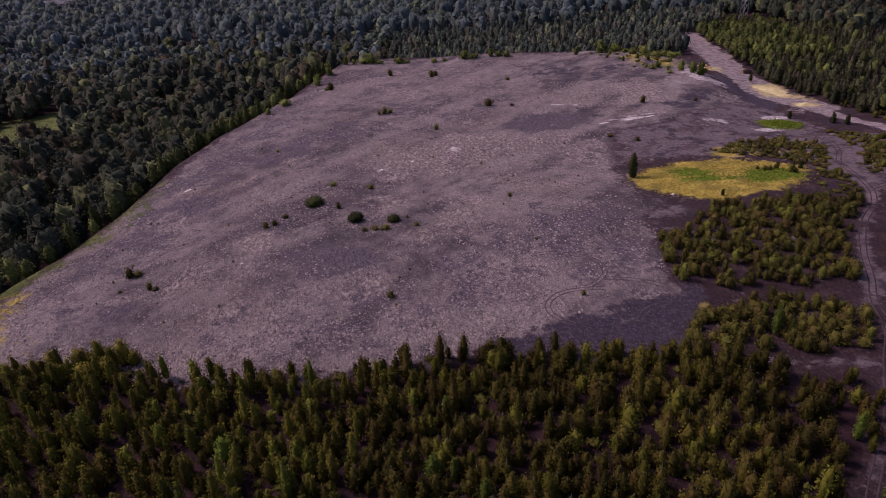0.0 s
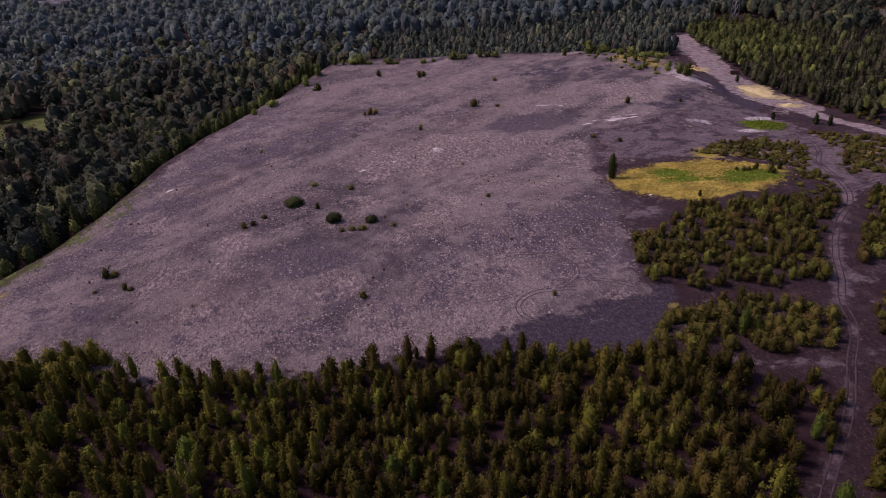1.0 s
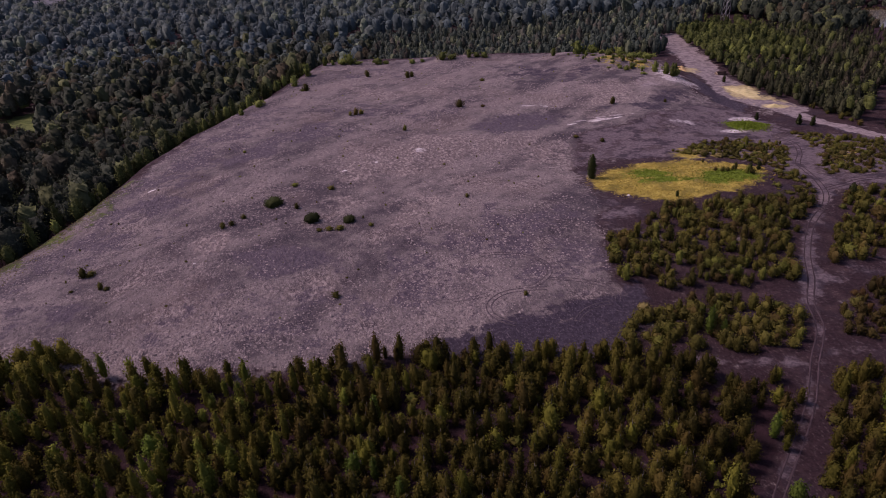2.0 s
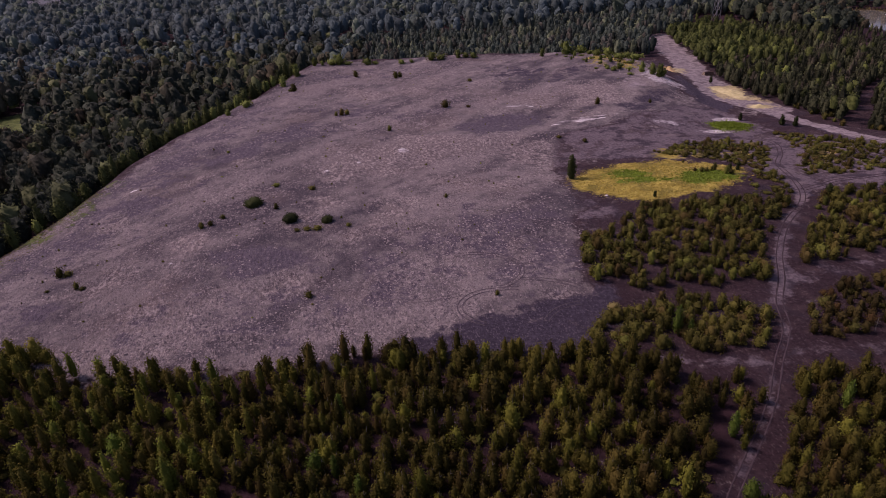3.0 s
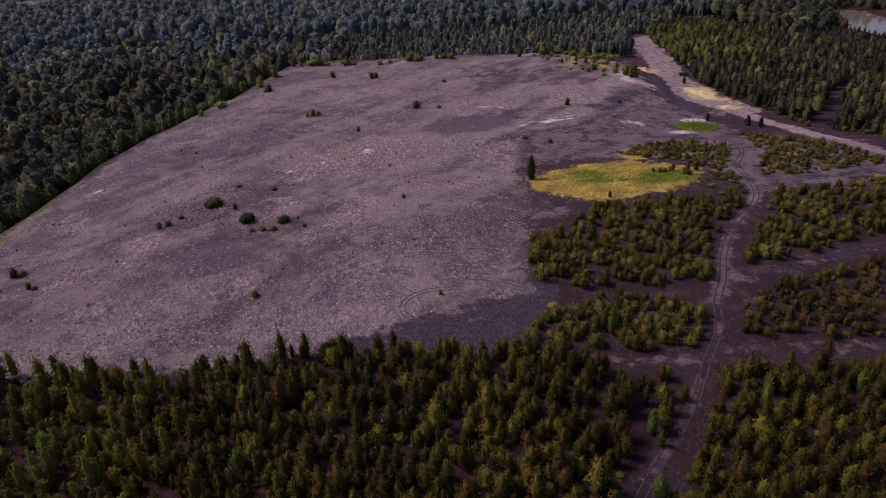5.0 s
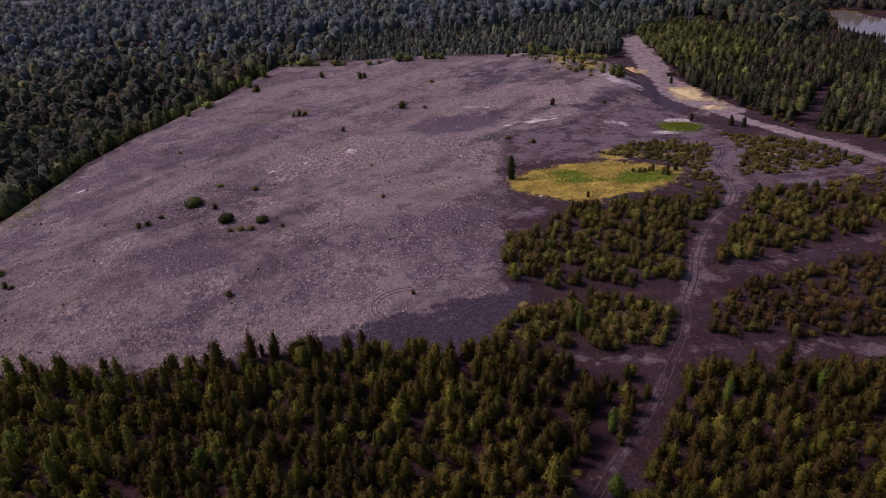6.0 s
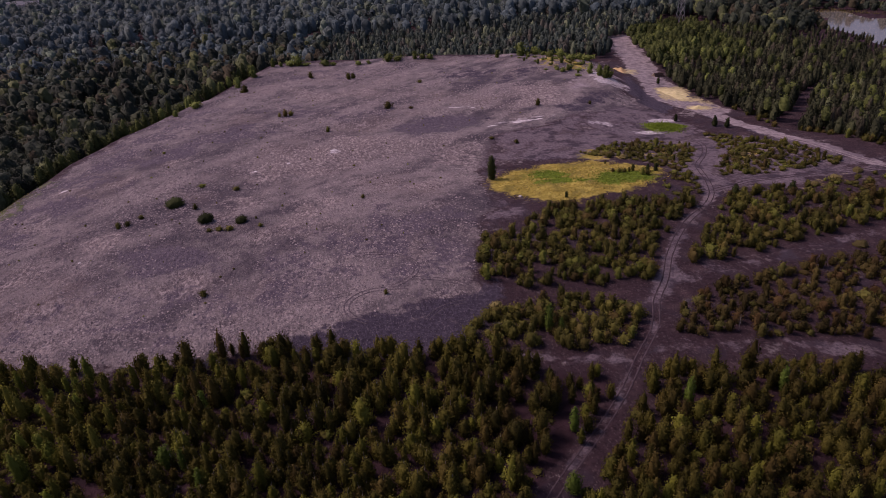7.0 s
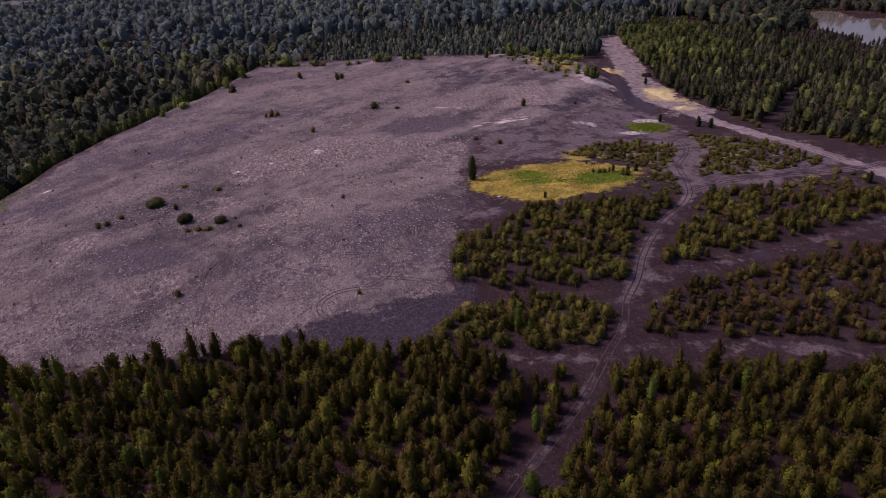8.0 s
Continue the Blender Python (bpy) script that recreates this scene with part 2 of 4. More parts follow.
RUT_PALE = plain("worn_pale_rut", (0.034, 0.022, 0.027), (0.070, 0.047, 0.053), 0.45, 0.9, 0, 0.05)
ROAD_RUT = plain("dusty_road_rut", (0.22, 0.184, 0.186), (0.36, 0.305, 0.30), 0.7, 0.9, 0, 0.05)
RUT_FAINT = plain("faint_old_rut", (0.075, 0.06, 0.07), (0.19, 0.155, 0.16), 0.7, 0.95, 0, 0.05)
RUT_DARK = plain("dark_tyre_rut", (0.050, 0.040, 0.050), (0.130, 0.105, 0.112), 0.7, 0.95, 0, 0.05)
STEEL = plain("galvanised_steel", (0.22, 0.22, 0.22), (0.36, 0.36, 0.36), 1.0, 0.5, 0.7)
WATER = water_material()


# ---- the lie of the land ----
HEAP = [(-100, 40), (-103, 90), (-101, 118), (-97, 134), (-91, 161), (-89, 197), (-83, 228), (-78, 243), (-70, 270), (-65, 310), (-55, 338),
        (-29, 344), (10, 338), (39, 337), (76, 331), (100, 326), (116, 312), (119, 290), (116, 262), (112, 244), (116, 230)]
LEFT_RIM = HEAP[:17]
MAIN_TRACK = [(40, 36), (46, 46), (50, 54), (55, 61), (61, 69), (65, 75), (69, 82), (74, 90), (77, 99), (81, 107), (85, 117), (92, 129), (101, 140), (106, 149), (108, 158), (110, 171), (116, 182), (120, 193), (118, 199), (108, 202), (91, 202)]
EAST_TRACK = [(107, 151), (119, 156), (137, 158), (149, 158), (164, 162)]
MIDDLE_TRACK = [(78, 103), (90, 110), (100, 112), (118, 120), (130, 124), (146, 130), (175, 140)]
CROSS_TRACK = [(69, 82), (77, 84), (92, 84), (105, 82), (116, 79), (140, 72)]
WEST_TRACK = [(69, 82), (60, 82), (50, 84)]
HEAP_TRACK = [(79, 103), (66, 103), (54, 104), (44, 105), (32, 101)]
PALE_ROAD = [(137, 384), (136, 375), (132, 336), (128, 288), (128, 254), (135, 235), (140, 216), (145, 200), (151, 180), (155, 168), (160, 155), (168, 138), (190, 104)]
GRASS_FIELD = [(49, 165), (54, 172), (66, 176), (80, 178), (88, 174), (98, 170), (98, 163), (91, 155), (80, 151), (68, 146), (60, 147.5), (54, 151), (49, 157)]
POND = [(258, 372), (266, 335), (330, 300), (420, 330), (440, 380), (345, 398), (317, 411), (307, 432), (301, 449), (286, 447), (278, 432), (270, 411)]
BACK_POND = [(329, 457), (342, 451), (380, 440), (420, 436), (430, 450), (380, 468), (347, 478)]
FOREST_PATH = [(150, 204), (158, 212), (166, 224), (174, 238), (184, 252), (196, 262)]


def smooth(a, b, x):
    t = np.clip((np.asarray(x, float) - a) / (b - a), 0, 1)
    return t * t * (3 - 2 * t)


def line_distance(px, py, line, closed=False):
    """The distance from points to a line of corners."""
    best = np.full(np.shape(px), 1e9)
    ends = list(zip(line, line[1:] + line[:1] if closed else line[1:]))
    for (ax, ay), (bx, by) in ends:
        dx, dy = bx - ax, by - ay
        s = np.clip(((px - ax) * dx + (py - ay) * dy) / (dx * dx + dy * dy), 0, 1)
        best = np.minimum(best, np.hypot(px - ax - s * dx, py - ay - s * dy))
    return best


def inside(px, py, shape):
    hit = np.zeros(np.shape(px), bool)
    for (ax, ay), (bx, by) in zip(shape, shape[1:] + shape[:1]):
        if ay != by:
            hit ^= ((ay > py) != (by > py)) & (px < (bx - ax) * (py - ay) / (by - ay) + ax)
    return hit


def depth_in(px, py, shape):
    """Metres inside a shape (outside: minus)."""
    d = line_distance(px, py, shape, True)
    return np.where(inside(px, py, shape), d, -d)


WAVES = [(rng.uniform(0, 6.28), rng.uniform(0, 6.28), w) for w in (170, 120, 83, 61, 44, 31, 23, 15, 11, 7.5)]


def rolling(x, y):
    z = 0
    for turn, shift, w in WAVES:
        z = z + 0.0055 * w * np.sin((x * math.cos(turn) + y * math.sin(turn)) * 6.283 / w + shift)
    return z


def bell(x, y, cx, cy, rx, ry, high):
    return high * np.exp(-((x - cx) / rx) ** 2 - ((y - cy) / ry) ** 2)


UPLAND = HEAP + [(134, 218), (166, 192), (215, 150), (285, 80), (200, -60), (-60, -60)]


def land(x, y):
    """The height of the ground."""
    x, y = np.asarray(x, float), np.asarray(y, float)
    out = -np.minimum(depth_in(x, y, UPLAND), 0)
    calm = smooth(0, 25, out)
    top = rolling(x, y) * 0.8
    top = top + bell(x, y, -30, 150, 55, 45, 0.9) + bell(x, y, -5, 275, 60, 40, 1.2) + bell(x, y, 92, 305, 18, 16, 2.0)
    top = top - bell(x, y, 25, 112, 28, 18, 0.9) - bell(x, y, 35, 222, 40, 9, 0.9) + bell(x, y, 0, 200, 55, 10, 0.5)
    top = top + bell(x, y, 72, 163, 18, 9, 0.9) + bell(x, y, 114, 214, 6, 5, 1.2)
    top = top - 1.6 * smooth(20, 0, line_distance(x, y, LEFT_RIM[1:10]))
    low_east = smooth(150, 240, y) * smooth(78, 122, x)
    top = top - 4.0 * low_east * (1 - smooth(0, 14, depth_in(x, y, HEAP)) * smooth(236, 250, y))
    west = smooth(110, 40, x)
    foot = -4.5 - 5.5 * west + 4.0 * smooth(380, 560, y) * west
    slope = smooth(0, 5 + 11 * west, out)
    z = top * (1 - slope) + foot * slope + calm * rolling(x * 0.7, y * 0.7) * 0.5
    z = z - 3.0 * smooth(-6, 5, np.maximum(depth_in(x, y, POND), depth_in(x, y, BACK_POND)))
    far = np.maximum(np.abs(x) - 500, np.maximum(y - 900, -y - 200))
    return z - 6 * smooth(0, 1500, far) + 18 * smooth(1200, 4000, far)


def land_at(x, y):
    return float(land(np.array([x]), np.array([y]))[0])


def mesh_from(name, verts, faces, mats=(), smooth_faces=False):
    """A mesh of quads or triangles from arrays."""
    me = bpy.data.meshes.new(name)
    verts, faces = np.asarray(verts, np.float32), np.asarray(faces, np.int32)
    n = faces.shape[1]
    me.vertices.add(len(verts)), me.loops.add(faces.size), me.polygons.add(len(faces))
    me.vertices.foreach_set("co", verts.ravel())
    me.loops.foreach_set("vertex_index", faces.ravel())
    me.polygons.foreach_set("loop_start", np.arange(0, faces.size, n, dtype=np.int32))
    me.polygons.foreach_set("use_smooth", np.full(len(faces), smooth_faces))
    for m in mats:
        me.materials.append(m)
    me.update(calc_edges=True)
    return me


def steps(low, high, step, reach, grow=1.22):
    """Grid lines, even between low and high, and ever wider out to the reach."""
    core = list(np.arange(low, high + 0.01, step))
    for sign, edge, end in ((-1, low, reach[0]), (1, high, reach[1])):
        s, p = step, edge
        while sign * (end - p) > 0:
            s *= grow if s < 400 else 1
            s = min(s, max(4.0, 0.2 * abs(p - edge) + 4.0))
            p += sign * s
            core.append(p)
    return np.array(sorted(core))


def build_ground():
    gx, gy = steps(-112, 182, 1.3, (-4400, 4400)), steps(44, 350, 1.3, (-4400, 4400))
    X, Y = np.meshgrid(gx, gy)
    Z = land(X, Y)
    nx, ny = len(gx), len(gy)
    i = np.arange(nx * ny).reshape(ny, nx)
    faces = np.stack([i[:-1, :-1], i[:-1, 1:], i[1:, 1:], i[1:, :-1]], -1).reshape(-1, 4)
    me = mesh_from("ground", np.stack([X, Y, Z], -1).reshape(-1, 3), faces, [GROUND], True)
    heap = depth_in(X, Y, UPLAND)
    stony = depth_in(X, Y, [(-101, 60), (-103, 90), (-91, 161), (-83, 228), (-65, 310), (-55, 338), (10, 338), (76, 331), (118, 312), (113, 240), (52, 205), (46, 174), (48, 149), (43, 130), (41, 108), (46, 105), (32, 101), (17, 94), (-15, 86), (-50, 84), (-70, 88)])
    tracks = np.minimum.reduce([line_distance(X, Y, l) for l in (MAIN_TRACK, EAST_TRACK, MIDDLE_TRACK, CROSS_TRACK, WEST_TRACK, HEAP_TRACK)])
    def zone(shape, soft=5.0, most=1.0):
        return most * smooth(-soft, soft, depth_in(X, Y, shape))

    def along(line, wide, soft, most=1.0):
        return most * smooth(wide + soft, wide, line_distance(X, Y, line))

    layers = {
        "soil": smooth(5, -5, stony),
        "pebble": np.maximum.reduce([zone([(-17, 193), (1, 210), (26, 201), (43, 205), (34, 192), (27, 194), (9, 183), (-5, 178), (-17, 170), (-26, 183)], 8, 1.1), zone([(43, 205), (52, 200), (47, 176), (30, 178), (27, 194)], 6, 0.55),
                                     zone([(-55, 135), (-49, 142), (-43, 133), (-45, 127), (-51, 129)], 3, 0.85), zone([(-27, 110), (-21, 113), (-17, 117), (-13, 112), (-19, 106), (-25, 105)], 3, 0.75),
                                     zone([(-54, 101), (-42, 105), (-26, 101), (-15, 95), (-23, 90), (-42, 94)], 4, 0.5), zone([(-5, 152), (7, 154), (2, 138), (-7, 138)], 5, 0.6), zone([(65, 268), (85, 261), (81, 236), (64, 237)], 6, 0.9),
                                     zone([(-28, 160), (-16, 162), (-14, 152), (-26, 150)], 4, 0.5), zone([(-40, 280), (-5, 300), (30, 262), (0, 246), (-36, 252)], 14, 0.36)]),
        # Slack patches; the two broad front zones paint the weaker light there.
        "slack_and_dimming": np.maximum.reduce([zone([(-40, 127), (-22, 130), (-15, 119), (-25, 114), (-35, 117)], 5, 1.0), zone([(-64, 204), (-53, 212), (-38, 227), (-25, 223), (-27, 212), (-41, 203), (-53, 190), (-62, 185)], 6, 0.8),
                                    zone([(-4, 112), (3, 112), (6, 105), (-2, 104)], 3, 0.75), zone([(-87, 109), (-74, 112), (-66, 108), (-69, 103), (-75, 101), (-80, 98)], 3, 0.66), zone([(-96, 165), (-90, 171), (-73, 156), (-78, 144), (-86, 140)], 5, 0.6),
                                    zone([(16, 223), (29, 230), (51, 232), (49, 219), (35, 208), (24, 205), (18, 213)], 5, 0.8), zone([(0, 98), (45, 108), (45, 140), (20, 150), (-10, 125)], 12, 0.54), zone([(-60, 98), (-10, 90), (0, 104), (-40, 116)], 8, 0.46), zone([(-101, 118), (-97, 134), (-89, 197), (-72, 262), (-52, 262), (-60, 200), (-66, 150), (-76, 118)], 14, 0.62), zone([(-46, 246), (-20, 258), (-4, 240), (-24, 232)], 6, 0.5), zone([(-10, 232), (14, 244), (20, 233), (-4, 226)], 4, 0.45), zone([(-60, 305), (-30, 322), (10, 318), (-10, 300)], 9, 0.5)]),
        "coal": np.maximum.reduce([zone([(4, 91), (20, 97), (47, 107), (46, 96), (36, 86), (8, 84)], 3), zone([(49, 222), (51, 231), (79, 227), (95, 222), (117, 225), (112, 240), (86, 236), (60, 236)], 5, 0.55),
                                   zone([(34, 310), (80, 296), (73, 275), (60, 265), (46, 273), (30, 290)], 8, 0.45), zone([(60, 181), (76, 180), (78, 190), (66, 192)], 3, 0.85), along(MAIN_TRACK[13:], 2.0, 3.0, 0.7),
                                   zone([(112, 246), (118, 230), (126, 240), (121, 262), (122, 290), (118, 292)], 3, 0.95), zone([(87, 251), (107, 251), (104, 234), (88, 230)], 4, 0.55),
                                   zone([(95, 209), (118, 207), (118, 200), (104, 197), (93, 199)], 2, 0.95), along([(136, 227), (141, 213), (143, 200)], 1.5, 3.0, 0.9)]),
        # The front zone also paints shade over the sides of the track.
        "shaded_litter": np.maximum(smooth(6, 12, -heap), zone([(-103, 30), (-104, 80), (-92, 84), (-82, 86), (-70, 90), (-60, 89), (-50, 84), (-34, 82), (-20, 83), (-8, 85), (24, 85), (40, 84), (52, 79), (60, 78), (64, 74), (57, 64), (46, 48), (40, 36), (30, 30)], 4, 1.1)),
        "pale": np.maximum.reduce([along([(x + 2, y) for x, y in PALE_ROAD[:6]], 4.5, 5.5, 0.95), along(PALE_ROAD[5:], 1.5, 3.2, 1.05), zone([(85, 250), (112, 262), (114, 285), (98, 290)], 6, 0.55)]),
        "worn": np.maximum.reduce([along(MAIN_TRACK[:9], 0.3, 1.4, 0.32), along(MAIN_TRACK[8:15], 0.8, 2.0, 0.6), along(EAST_TRACK, 0.8, 2.4, 0.95), along(WEST_TRACK, 0.4, 1.6, 0.5), along(CROSS_TRACK, 0.6, 2.2, 0.4), along(MIDDLE_TRACK, 0.6, 2.4, 0.45), zone([(121, 163), (136, 160), (134, 155), (120, 155)], 3, 0.9),
                                   zone([(48, 178), (52, 204), (70, 214), (90, 226), (112, 242), (122, 224), (126, 204), (146, 196), (160, 166), (130, 152), (104, 152), (100, 176), (70, 180)], 7, 0.78), zone([(44, 128), (49, 150), (47, 172), (56, 178), (50, 160), (56, 140), (50, 130)], 3, 0.6)]),
        "dry": np.maximum.reduce([zone(GRASS_FIELD, 4.5), along(LEFT_RIM, 1.0, 7.0, 0.62) * smooth(135, 105, Y), zone([(-106, 84), (-96, 82), (-91, 104), (-98, 124)], 5, 0.68), zone([(-94, 88), (-82, 90), (-82, 101), (-92, 102)], 4, 0.5), zone([(-74, 88), (-58, 88), (-60, 93), (-72, 94)], 3, 0.4), zone([(70, 318), (82, 296), (90, 284), (102, 286), (108, 312), (90, 322)], 6, 0.42),
                                  zone([(76, 180), (94, 176), (98, 188), (80, 188)], 4, 0.56), zone([(98, 176), (106, 172), (108, 190), (100, 196)], 5, 0.34), zone([(116, 166), (136, 176), (128, 190)], 6, 0.34),
                                  zone([(130, 148), (146, 150), (150, 156), (136, 155)], 4, 0.36)]),
        "grass": np.maximum.reduce([bell(X, Y, 65.5, 166.5, 5.5, 5, 1.25), bell(X, Y, 68, 159.5, 4.5, 2.6, 1.3), bell(X, Y, 87.5, 162, 8, 4.6, 1.6), bell(X, Y, 81.5, 158.5, 4, 2.6, 1.3), bell(X, Y, 74.5, 158.5, 3, 1.4, 1.2), zone([(107, 217), (115, 221), (122, 215), (118, 209), (108, 209)], 1.5)]),
        "meadow": np.maximum(along(LEFT_RIM, 1.5, 6.0, 0.62) * smooth(195, 160, Y) * smooth(112, 124, Y), zone([(-240, 262), (-208, 290), (-188, 318), (-170, 308), (-172, 276), (-195, 230), (-250, 210)], 5, 1.2)),
        "sand": np.maximum.reduce([zone([(128, 275), (140, 273), (142, 246), (127, 251)], 3.5, 0.85), bell(X, Y, 135, 239, 6, 5, 0.9), bell(X, Y, 122, 303, 5, 7, 0.6)]),
        "chalk": np.maximum.reduce([bell(X, Y, 64, 220.5, 10, 1.2, 1.0), bell(X, Y, 70, 223, 5, 0.9, 0.9), bell(X, Y, 107, 208.5, 4.5, 2.0, 1.7), bell(X, Y, 115, 222, 4, 1.8, 1.5), zone([(104, 287), (110, 281), (111, 262), (101, 262), (98, 272)], 2, 0.8), bell(X, Y, 92, 216, 7, 2.5, 0.6), bell(X, Y, 0, 193, 1.6, 1.6, 0.95), bell(X, Y, -13, 183, 1.2, 1, 0.7),
                                    bell(X, Y, -22, 178, 1.2, 1, 0.9), bell(X, Y, -80, 172, 2, 1, 0.6), bell(X, Y, 109, 268, 4.5, 8, 0.85), bell(X, Y, 53, 151, 1.2, 0.6, 0.7), bell(X, Y, 40, 240, 14, 0.8, 0.75)]),
    }
    layers["shaded_litter"] = np.maximum(layers["shaded_litter"], zone([(72, 77), (90, 77), (128, 70), (116, 40), (52, 40), (58, 54), (66, 63)], 3, 1.0))
    layers["shaded_litter"] = layers["shaded_litter"] * smooth(13, 25, line_distance(X, Y, PALE_ROAD)) * smooth(1.0, 3.6, tracks) * smooth(2, 5, line_distance(X, Y, FOREST_PATH))
    layers["soil"] = np.maximum(layers["soil"], smooth(6, 3, line_distance(X, Y, FOREST_PATH)))
    layers["soil"] = np.maximum(layers["soil"], smooth(25, 13, line_distance(X, Y, PALE_ROAD)))
    layers["meadow"] = np.maximum(layers["meadow"], 0.5 * smooth(500, 1200, np.hypot(X, Y - 200)))
    for name, values in layers.items():
        me.attributes.new(name, "FLOAT", "POINT").data.foreach_set("value", values.astype(np.float32).ravel())
    tagged(new("ground", me), "grey-purple shale spoil heap with dry grass and bare soil", "ground", kind="structure")


build_ground()


# ---- tracks worn into the ground ----
def curve_points(line, step=1.0):
    """A smooth line through corners, with a point every step."""
    p = np.array(line, float)
    q = np.vstack([2 * p[0] - p[1], p, 2 * p[-1] - p[-2]])
    out = []
    for i in range(1, len(q) - 2):
        n = max(2, int(np.hypot(*(q[i + 1] - q[i])) / step))
        for t in np.linspace(0, 1, n, endpoint=False):
            out.append(0.5 * (2 * q[i] + (q[i + 1] - q[i - 1]) * t + (2 * q[i - 1] - 5 * q[i] + 4 * q[i + 1] - q[i + 2]) * t * t
                              + (3 * q[i] - q[i - 1] - 3 * q[i + 1] + q[i + 2]) * t ** 3))
    return np.array(out + [p[-1]])


def strip(name, points, width, material, lift, label, category, wobble=0.25):
    """A worn band that follows the ground, with ragged sides and a sunken middle."""
    d = np.gradient(points, axis=0)
    side = np.stack([-d[:, 1], d[:, 0]], 1) / np.hypot(d[:, 0], d[:, 1])[:, None]
    rows = []
    for k, share in enumerate((-0.5, -0.2, 0.2, 0.5)):
        wide = width * share * (1 + wobble * rng.normal(size=(len(points), 1)))
        at = points + side * wide
        z = land(at[:, 0], at[:, 1]) + (lift if k in (1, 2) else lift * 0.3)
        rows.append(np.column_stack([at, z]))
    n = len(points)
    verts = np.concatenate(rows)
    i = np.arange(n - 1)
    faces = np.concatenate([np.stack([i + k * n, i + 1 + k * n, i + 1 + (k + 1) * n, i + (k + 1) * n], 1) for k in range(3)])
    return tagged(new(name, mesh_from(name, verts, faces[:, ::-1], [material], True)), label, category, kind="structure")


def ruts(name, line, gauge, width, material, label, step=1.0, wander=0.0, wobble=0.25):
    base = curve_points(line, step)
    d = np.gradient(base, axis=0)
    side = np.stack([-d[:, 1], d[:, 0]], 1) / np.hypot(d[:, 0], d[:, 1])[:, None]
    base = base + side * (wander * np.sin(np.arange(len(base)) * 0.11))[:, None]
    for sign in (-1, 1):
        strip(name, base + side * sign * gauge / 2, width, material, 0.08, label, "wheel rut", wobble)


ruts("track_rut", MAIN_TRACK, 1.2, 0.28, RUT_PALE, "pale worn wheel rut in purple soil", 0.9, 0.12, 0.2)
ruts("track_rut", EAST_TRACK, 1.2, 0.34, RUT_PALE, "pale worn wheel rut in purple soil", 0.9, 0.12, 0.2)
ruts("road_rut", PALE_ROAD[4:], 1.7, 0.45, ROAD_RUT, "pale dusty wheel rut on the gravel road", 1.5, 0.4)
ruts("faint_rut", [(-72, 132), (-51, 147), (-41, 156), (-28, 174), (-6, 180), (16, 196)], 1.4, 0.16, RUT_FAINT, "faint old wheel rut across grey shale", 1.5, 0.5)


def arc(cx, cy, rx, ry, a, b, n=50):
    return [(cx + rx * math.cos(radians(t)), cy + ry * math.sin(radians(t))) for t in np.linspace(a, b, n)]


for cx, cy, rx, ry, a, b, w in ((20, 114, 10, 7.5, -60, 115, 0.24), (3, 116, 13.5, 10, 100, 250, 0.12), (26, 101, 9.5, 6, 75, 240, 0.28),
                                (30, 104, 12, 6, -10, 95, 0.2), (34, 122, 12, 14, 20, 130, 0.18), (8, 116, 18, 12, 215, 300, 0.11), (41, 93, 9, 9, 95, 160, 0.2)):
    ruts("tyre_mark", arc(cx, cy, rx, ry, a, b), 0.95, w, RUT_DARK if w > 0.19 else RUT_FAINT, "dark curved tyre mark on grey shale", 0.8)


# ---- stones ----
def build_stones():
    """Loose shale over the heap: too many to count."""
    n = 46000
    x, y = rng.uniform(-100, 112, n * 4), 82 + 250 * rng.random(n * 4) ** 1.5
    swell = np.sin((x * 0.77 - y * 0.64) * 0.11 + 1.2 * np.sin(y * 0.045)) * np.sin((x * 0.64 + y * 0.77) * 0.04 + 0.8)
    clot = np.sin(x * 0.51 + 1.7 * np.sin(y * 0.23)) * np.sin(y * 0.47 + 1.1 * np.sin(x * 0.19))
    patch = 0.34 + 0.45 * swell + 0.30 * clot + 0.3 * np.exp(-((x + 28) / 38) ** 2 - ((y - 98) / 13) ** 2)
    shape = [(-100, 84), (-97, 134), (-83, 228), (-65, 310), (-55, 336), (110, 312), (110, 240), (52, 205), (46, 174), (48, 149), (42, 108), (14, 96), (-15, 86)]
    keep = inside(x, y, shape) & (rng.random(n * 4) < patch) & ~inside(x, y, [(20, 210), (112, 205), (112, 240), (25, 234)]) & ~inside(x, y, [(36, 276), (90, 272), (95, 318), (40, 322)])
    x, y = x[keep][:n], y[keep][:n]
    z = land(x, y)
    size = 0.10 + 0.20 * rng.random(len(x)) ** 3 + 0.0004 * (y - 80)
    base = np.array([(1, 0, 0), (0, 1, 0), (-1, 0, 0), (0, -1, 0), (0, 0, 0.7)])
    v = base[None] * (0.7 + 0.7 * rng.random((len(x), 5, 1))) * size[:, None, None]
    v[:, :, 0] *= 1.35
    v[:, 4, 2] *= rng.uniform(0.5, 1.5, len(x))
    a = rng.uniform(0, 6.283, len(x))
    c, s = np.cos(a)[:, None], np.sin(a)[:, None]
    v = np.stack([v[:, :, 0] * c - v[:, :, 1] * s, v[:, :, 0] * s + v[:, :, 1] * c, v[:, :, 2]], -1)
    v += np.stack([x, y, z - 0.01], 1)[:, None]
    tri = np.array([(0, 1, 4), (1, 2, 4), (2, 3, 4), (3, 0, 4)])
    f = (tri[None] + 5 * np.arange(len(x))[:, None, None]).reshape(-1, 3)
    tagged(new("loose_stones", mesh_from("loose_stones", v.reshape(-1, 3), f, [STONE])), "pale and dark loose shale stones on the heap", "stones", kind="stuff")


build_stones()


